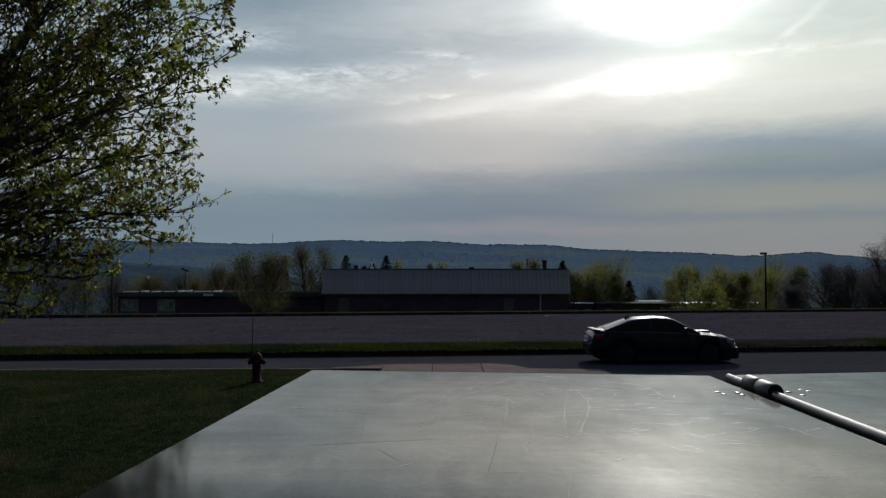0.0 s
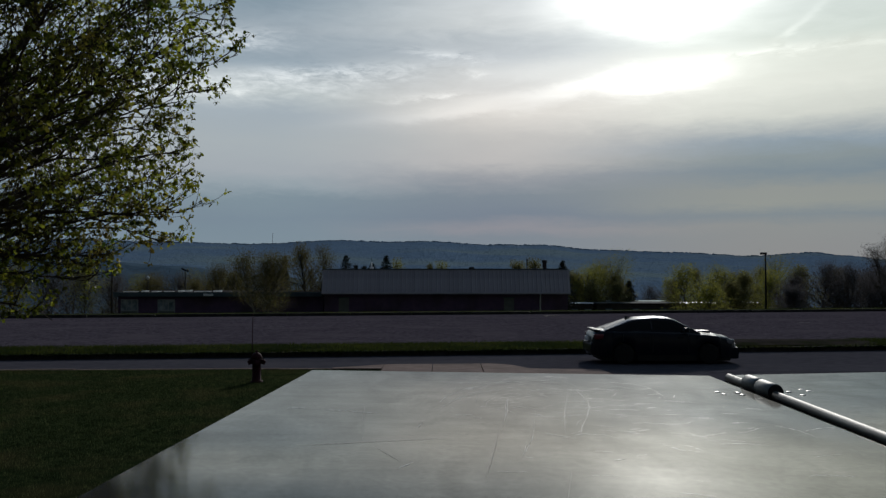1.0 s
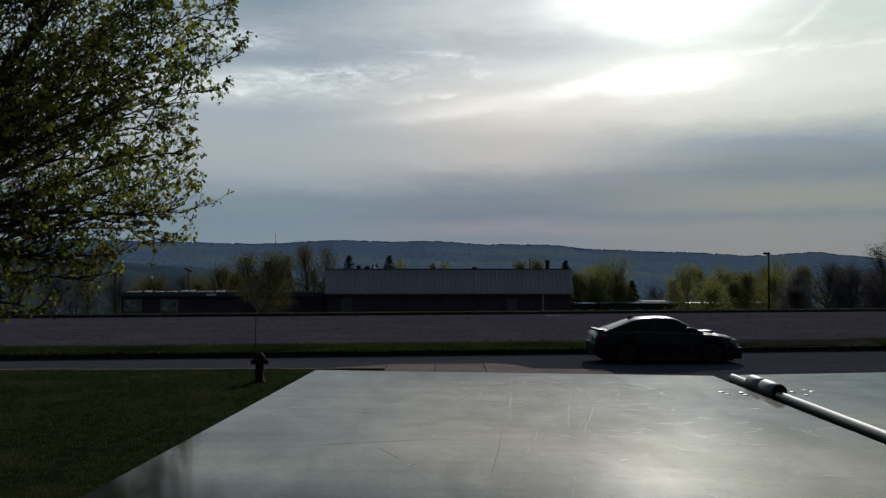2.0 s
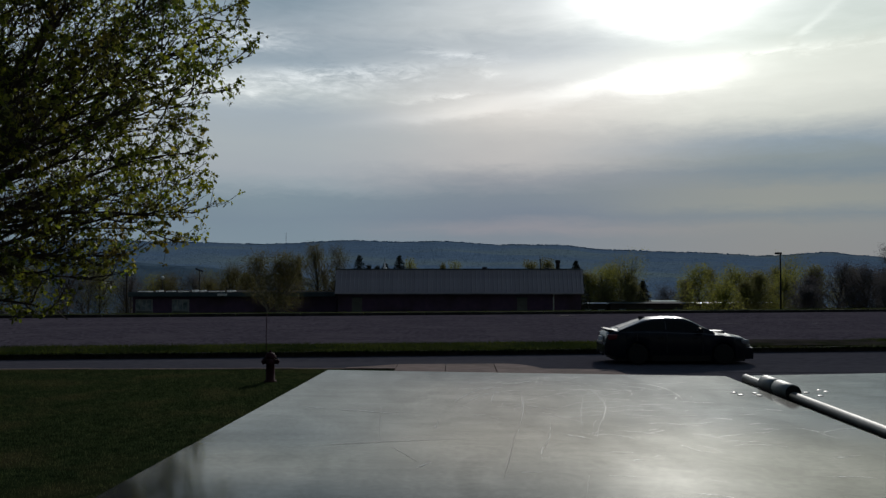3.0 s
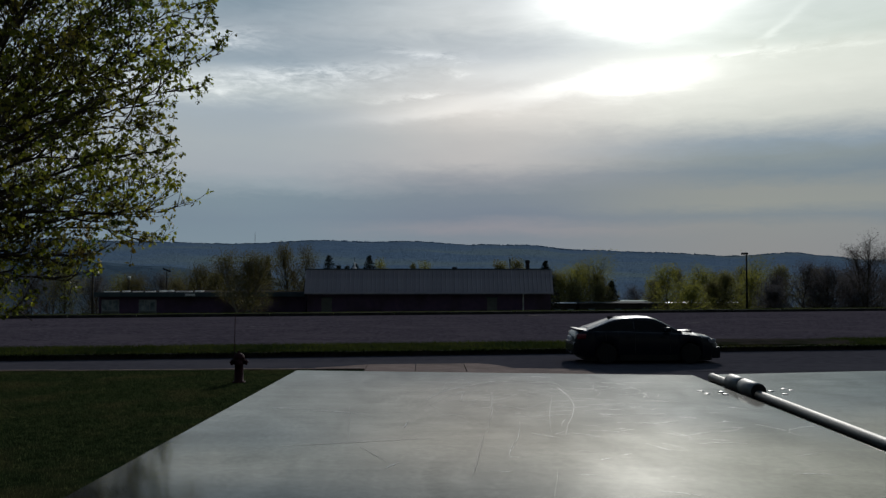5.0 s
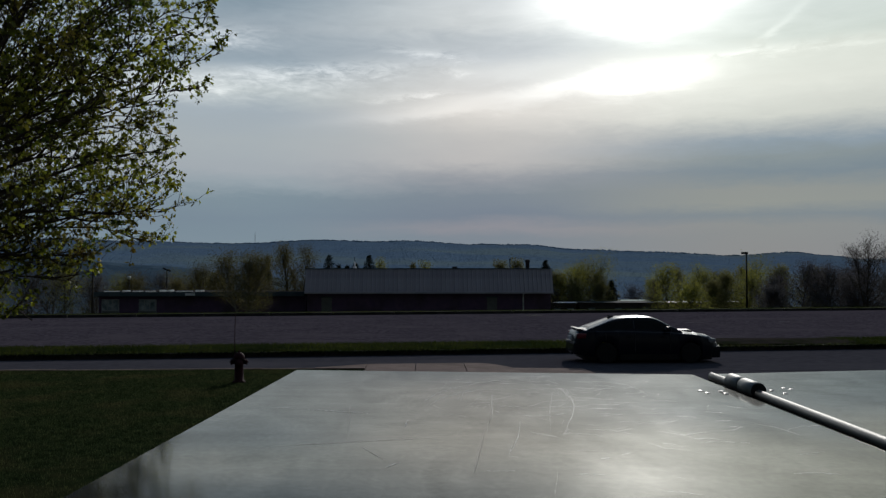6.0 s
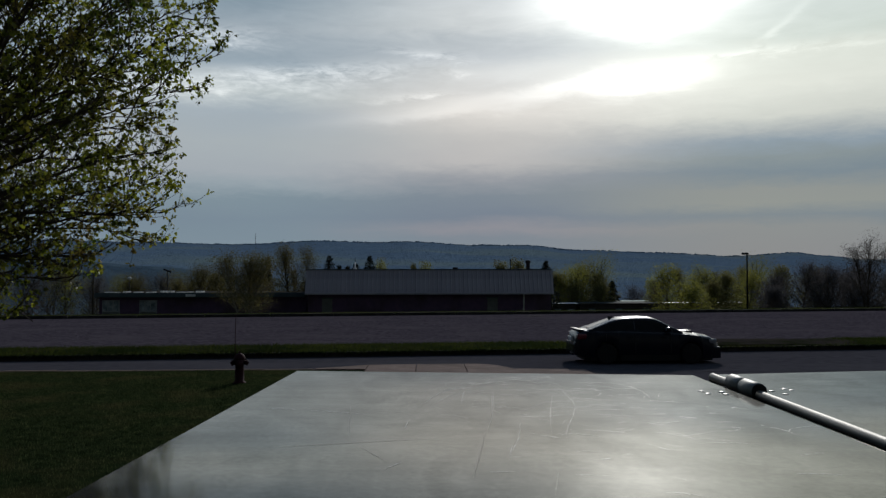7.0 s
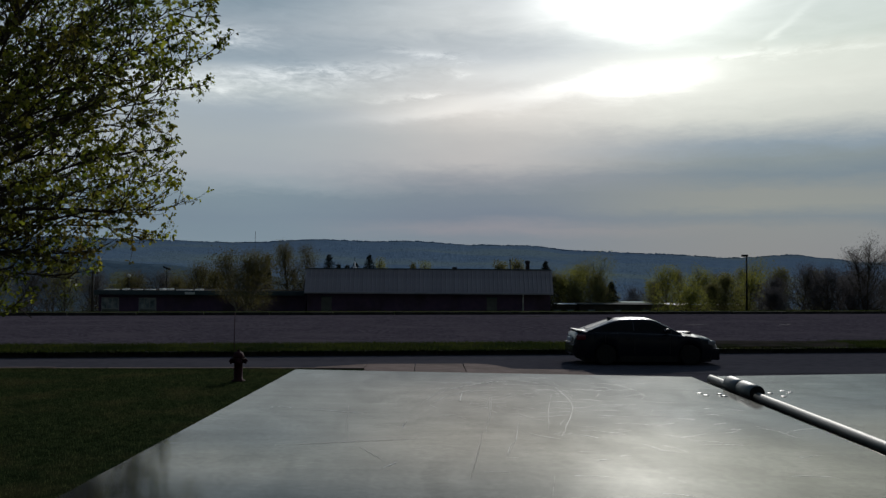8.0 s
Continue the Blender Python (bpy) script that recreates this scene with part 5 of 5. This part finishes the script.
# ---- the metal-topped box under the camera ----
def lid_box():
    top = thing("metal_box", "tall box with two bare aluminium lids on a tubular hinge", "box")
    zl, zh = 2.380, 2.3714
    lx = lambda y, x_far, k: x_far - (2.09 - y) * k

    def panel(name, label, xl_far, xr_far, yl, yr, z_left, z_right, kl, kr):
        vs, fs = [], []
        nx = 10
        for j in range(13):
            for i in range(nx + 1):
                s = i / nx
                yf = yl + (yr - yl) * s
                y = -0.55 + (yf + 0.55) * j / 12
                x = lx(y, xl_far + (xr_far - xl_far) * s, kl + (kr - kl) * s)
                z = z_left + (z_right - z_left) * s
                vs.append((x, y, z))
        n = nx + 1
        fs = [(j * n + i, j * n + i + 1, (j + 1) * n + i + 1, (j + 1) * n + i) for j in range(12) for i in range(nx)]
        k = len(vs)
        rim = [i for i in range(n)] + [j * n + nx for j in range(1, 13)] + [12 * n + i for i in range(nx - 1, -1, -1)] + [j * n for j in range(11, 0, -1)]
        for r in rim:
            vs.append((vs[r][0], vs[r][1], vs[r][2] - 0.03))
        m = len(rim)
        for a in range(m):
            b = (a + 1) % m
            fs.append((rim[b], rim[a], k + a, k + b))
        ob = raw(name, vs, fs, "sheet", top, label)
        bm = bmesh.new()
        bm.from_mesh(ob.data)
        edge = [e for e in bm.edges if len(e.link_faces) == 2 and e.calc_face_angle(0) > 1.0]
        bmesh.ops.bevel(bm, geom=edge, offset=0.0015, segments=2, affect="EDGES")
        bm.to_mesh(ob.data)
        bm.free()
        return ob
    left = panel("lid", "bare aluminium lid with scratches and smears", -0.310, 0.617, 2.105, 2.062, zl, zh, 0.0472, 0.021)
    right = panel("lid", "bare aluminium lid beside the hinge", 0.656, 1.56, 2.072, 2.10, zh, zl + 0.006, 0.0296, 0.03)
    y0, y1 = -0.54, 2.06
    for name, p in (("side_panel", ((-0.40, y0), (-0.30, y1))), ("side_panel", ((1.44, y0), (1.54, y1))), ("end_panel", ((-0.40, y0), (1.44, y0))), ("end_panel", ((-0.30, y1), (1.54, y1)))):
        (ax, ay), (bx, by) = p
        d = Vector((bx - ax, by - ay, 0)).normalized()
        q = Vector((-d.y, d.x, 0)) * 0.012
        vs = []
        for z in (0.0, 2.345):
            vs += [(ax + q.x, ay + q.y, z), (bx + q.x, by + q.y, z), (bx - q.x, by - q.y, z), (ax - q.x, ay - q.y, z)]
        raw(name, vs, [(0, 1, 5, 4), (1, 2, 6, 5), (2, 3, 7, 6), (3, 0, 4, 7), (4, 5, 6, 7), (3, 2, 1, 0)], "body_metal", top)
    # hinge: rod, two barrels, leaves and rivets
    ax = lambda y: 0.6464 - (2.0044 - y) * 0.0296
    zr = zh + 0.0004
    tube("hinge_rod", [(ax(2.019), 2.019, zr), (ax(1.0), 1.0, zr), (ax(-0.5), -0.5, zr)], 0.0090, "dull_metal", top, 16, "long round hinge rod")
    for a, b in ((1.711, 1.794), (1.802, 1.877)):
        vs, fs = lathe_data([(0.0148, 0), (0.0162, 0.0015), (0.0162, b - a - 0.0015), (0.0148, b - a)], 24, "y")
        ob = raw("hinge_barrel", [(ax(a + v[1]) + v[0], a + v[1], zr + 0.0064 + v[2]) for v in vs], fs, "knuckle", top, "round hinge knuckle")
        ob.data.polygons.foreach_set("use_smooth", [len(p.vertices) == 4 for p in ob.data.polygons])
        if a < 1.75:
            cv, cf = lathe_data([(0.0146, -0.0022), (0.0150, -0.0012), (0.0150, -0.0003)], 24, "y")
            raw("end_plug", [(ax(a + v[1]) + v[0], a + v[1], zr + 0.0064 + v[2]) for v in cv], cf, "tyre", ob, "black plug in the knuckle end")
    for x, y, par in ((0.541, 1.762, left), (0.544, 1.730, left), (0.579, 1.753, left), (0.577, 1.722, left),
                      (0.683, 1.764, right), (0.723, 1.80, right), (0.728, 1.776, right), (0.692, 1.717, right)):
        z = zh + 0.0005
        lathe("rivet", [(0.0066, -0.001), (0.0063, 0.0006), (0.0048, 0.0014), (0.0022, 0.0018)], "rivet", par, (x, y, z), 12)

    # scratches and smears: thin bent strokes on the sheet
    def stroke(pts, w, mat):
        vs, fs = [], []
        for i, (x, y) in enumerate(pts):
            a, b = pts[max(0, i - 1)], pts[min(len(pts) - 1, i + 1)]
            d = Vector((b[0] - a[0], b[1] - a[1], 0)).normalized()
            ww = w * (0.15 if i in (0, len(pts) - 1) else 1.0) * (1 + 3 * abs(d.x))
            z = zl - 0.00945 * (x + 0.31 + (2.09 - y) * 0.0472) + 0.0006
            vs += [(x - d.y * ww, y + d.x * ww, z), (x + d.y * ww, y - d.x * ww, z)]
        fs = [(2 * i, 2 * i + 1, 2 * i + 3, 2 * i + 2) for i in range(len(pts) - 1)]
        raw("scratch" if mat == "scratch" else "smear", vs, fs, mat, left)
    stroke([(-0.206, 1.168), (-0.157, 1.184), (-0.105, 1.201), (-0.049, 1.218), (0.011, 1.236)], 0.00018, "mark")
    stroke([(-0.134, 1.531), (-0.121, 1.361), (-0.110, 1.221)], 0.00018, "mark")
    stroke([(-0.091, 1.173), (-0.070, 1.122), (-0.052, 1.081)], 0.00018, "mark")
    stroke([(0.080, 1.290), (0.070, 1.183), (0.058, 1.076), (0.048, 0.995)], 0.00018, "mark")
    stroke([(-0.264, 1.503), (-0.245, 1.504), (-0.225, 1.498)], 0.00026, "scratch")
    stroke([(-0.200, 1.485), (-0.148, 1.468), (-0.097, 1.445)], 0.00026, "scratch")
    stroke([(-0.052, 1.040), (-0.043, 1.059), (-0.035, 1.075)], 0.00026, "scratch")
    stroke([(0.057, 1.582), (0.063, 1.663), (0.071, 1.745)], 0.00026, "scratch")
    stroke([(-0.008, 1.581), (0.009, 1.670), (0.028, 1.736), (0.065, 1.807), (0.105, 1.864), (0.143, 1.905), (0.179, 1.915)], 0.00015, "scratch")
    stroke([(-0.000, 1.540), (0.035, 1.663), (0.098, 1.754), (0.155, 1.772)], 0.00015, "scratch")
    stroke([(0.125, 1.772), (0.113, 1.597), (0.101, 1.447)], 0.00015, "scratch")
    stroke([(0.128, 1.754), (0.106, 1.478), (0.084, 1.290)], 0.00015, "scratch")
    stroke([(0.019, 1.446), (0.034, 1.441), (0.052, 1.447)], 0.00015, "scratch")
    stroke([(-0.061, 1.336), (-0.036, 1.322), (-0.031, 1.384)], 0.00015, "scratch")
    stroke([(0.137, 1.478), (0.154, 1.460), (0.169, 1.425)], 0.00015, "scratch")
    stroke([(0.148, 1.529), (0.158, 1.454)], 0.00015, "scratch")
    stroke([(0.114, 1.208), (0.104, 1.146), (0.101, 1.121)], 0.00015, "scratch")
    stroke([(-0.306, 1.888), (-0.299, 1.888)], 0.00015, "scratch")
    stroke([(0.263, 1.838), (0.264, 1.756), (0.262, 1.666), (0.259, 1.599), (0.252, 1.537), (0.231, 1.432), (0.211, 1.351), (0.191, 1.247)], 0.00015, "scratch")
    stroke([(0.265, 1.774), (0.264, 1.643), (0.252, 1.517)], 0.00015, "scratch")
    stroke([(0.147, 1.436), (0.167, 1.431), (0.188, 1.437), (0.213, 1.449), (0.238, 1.467)], 0.00015, "scratch")
    stroke([(0.323, 1.907), (0.360, 1.908), (0.399, 1.888), (0.416, 1.840), (0.421, 1.776), (0.420, 1.716), (0.412, 1.653)], 0.00015, "scratch")
    stroke([(0.321, 1.858), (0.368, 1.830), (0.396, 1.776)], 0.00015, "scratch")
    stroke([(0.146, 1.286), (0.157, 1.268), (0.171, 1.255), (0.186, 1.238)], 0.00015, "scratch")
    stroke([(0.168, 1.264), (0.175, 1.255)], 0.00026, "scratch")
    stroke([(0.190, 1.260), (0.199, 1.297)], 0.00026, "scratch")
    stroke([(0.141, 1.376), (0.125, 1.246), (0.101, 1.121)], 0.00015, "scratch")
    stroke([(0.211, 1.098), (0.218, 1.102), (0.225, 1.105)], 0.00026, "scratch")
    stroke([(0.352, 1.308), (0.366, 1.267), (0.412, 1.300)], 0.00015, "scratch")
    stroke([(0.294, 1.210), (0.310, 1.167), (0.333, 1.157)], 0.00015, "scratch")
    stroke([(0.273, 1.010), (0.286, 0.985)], 0.00015, "scratch")
    stroke([(0.350, 1.538), (0.357, 1.532)], 0.00026, "scratch")
    stroke([(0.403, 1.434), (0.416, 1.423)], 0.00015, "scratch")
    stroke([(0.147, 1.022), (0.128, 0.915)], 0.00015, "scratch")
    stroke([(0.504, 1.370), (0.526, 1.325), (0.532, 1.269)], 0.00015, "scratch")
    stroke([(0.235, 1.689), (0.201, 1.479), (0.177, 1.292)], 0.00015, "scratch")
    rng = random.Random(21)
    for k in range(190):
        x, y = (rng.gauss(0.26, 0.13), rng.gauss(1.45, 0.25)) if k % 3 == 0 else (rng.gauss(0.18, 0.11), rng.gauss(1.72, 0.14))
        a, l = rng.gauss(0.35 if x < 0.15 else 0.0, 0.35) + (1.3 if k % 4 == 0 else 0), rng.uniform(0.015, 0.08)
        c = rng.uniform(-4, 4)
        pts = []
        for i in range(5):
            pts.append((x, y))
            x, y = x + math.cos(a) * l / 4, y + math.sin(a) * l / 4
            a += c * 0.08
        if max(p[1] for p in pts) < 2.04 and min(p[0] for p in pts) > 0.0:
            stroke(pts, rng.uniform(0.00005, 0.00012), "scratch")


lid_box()
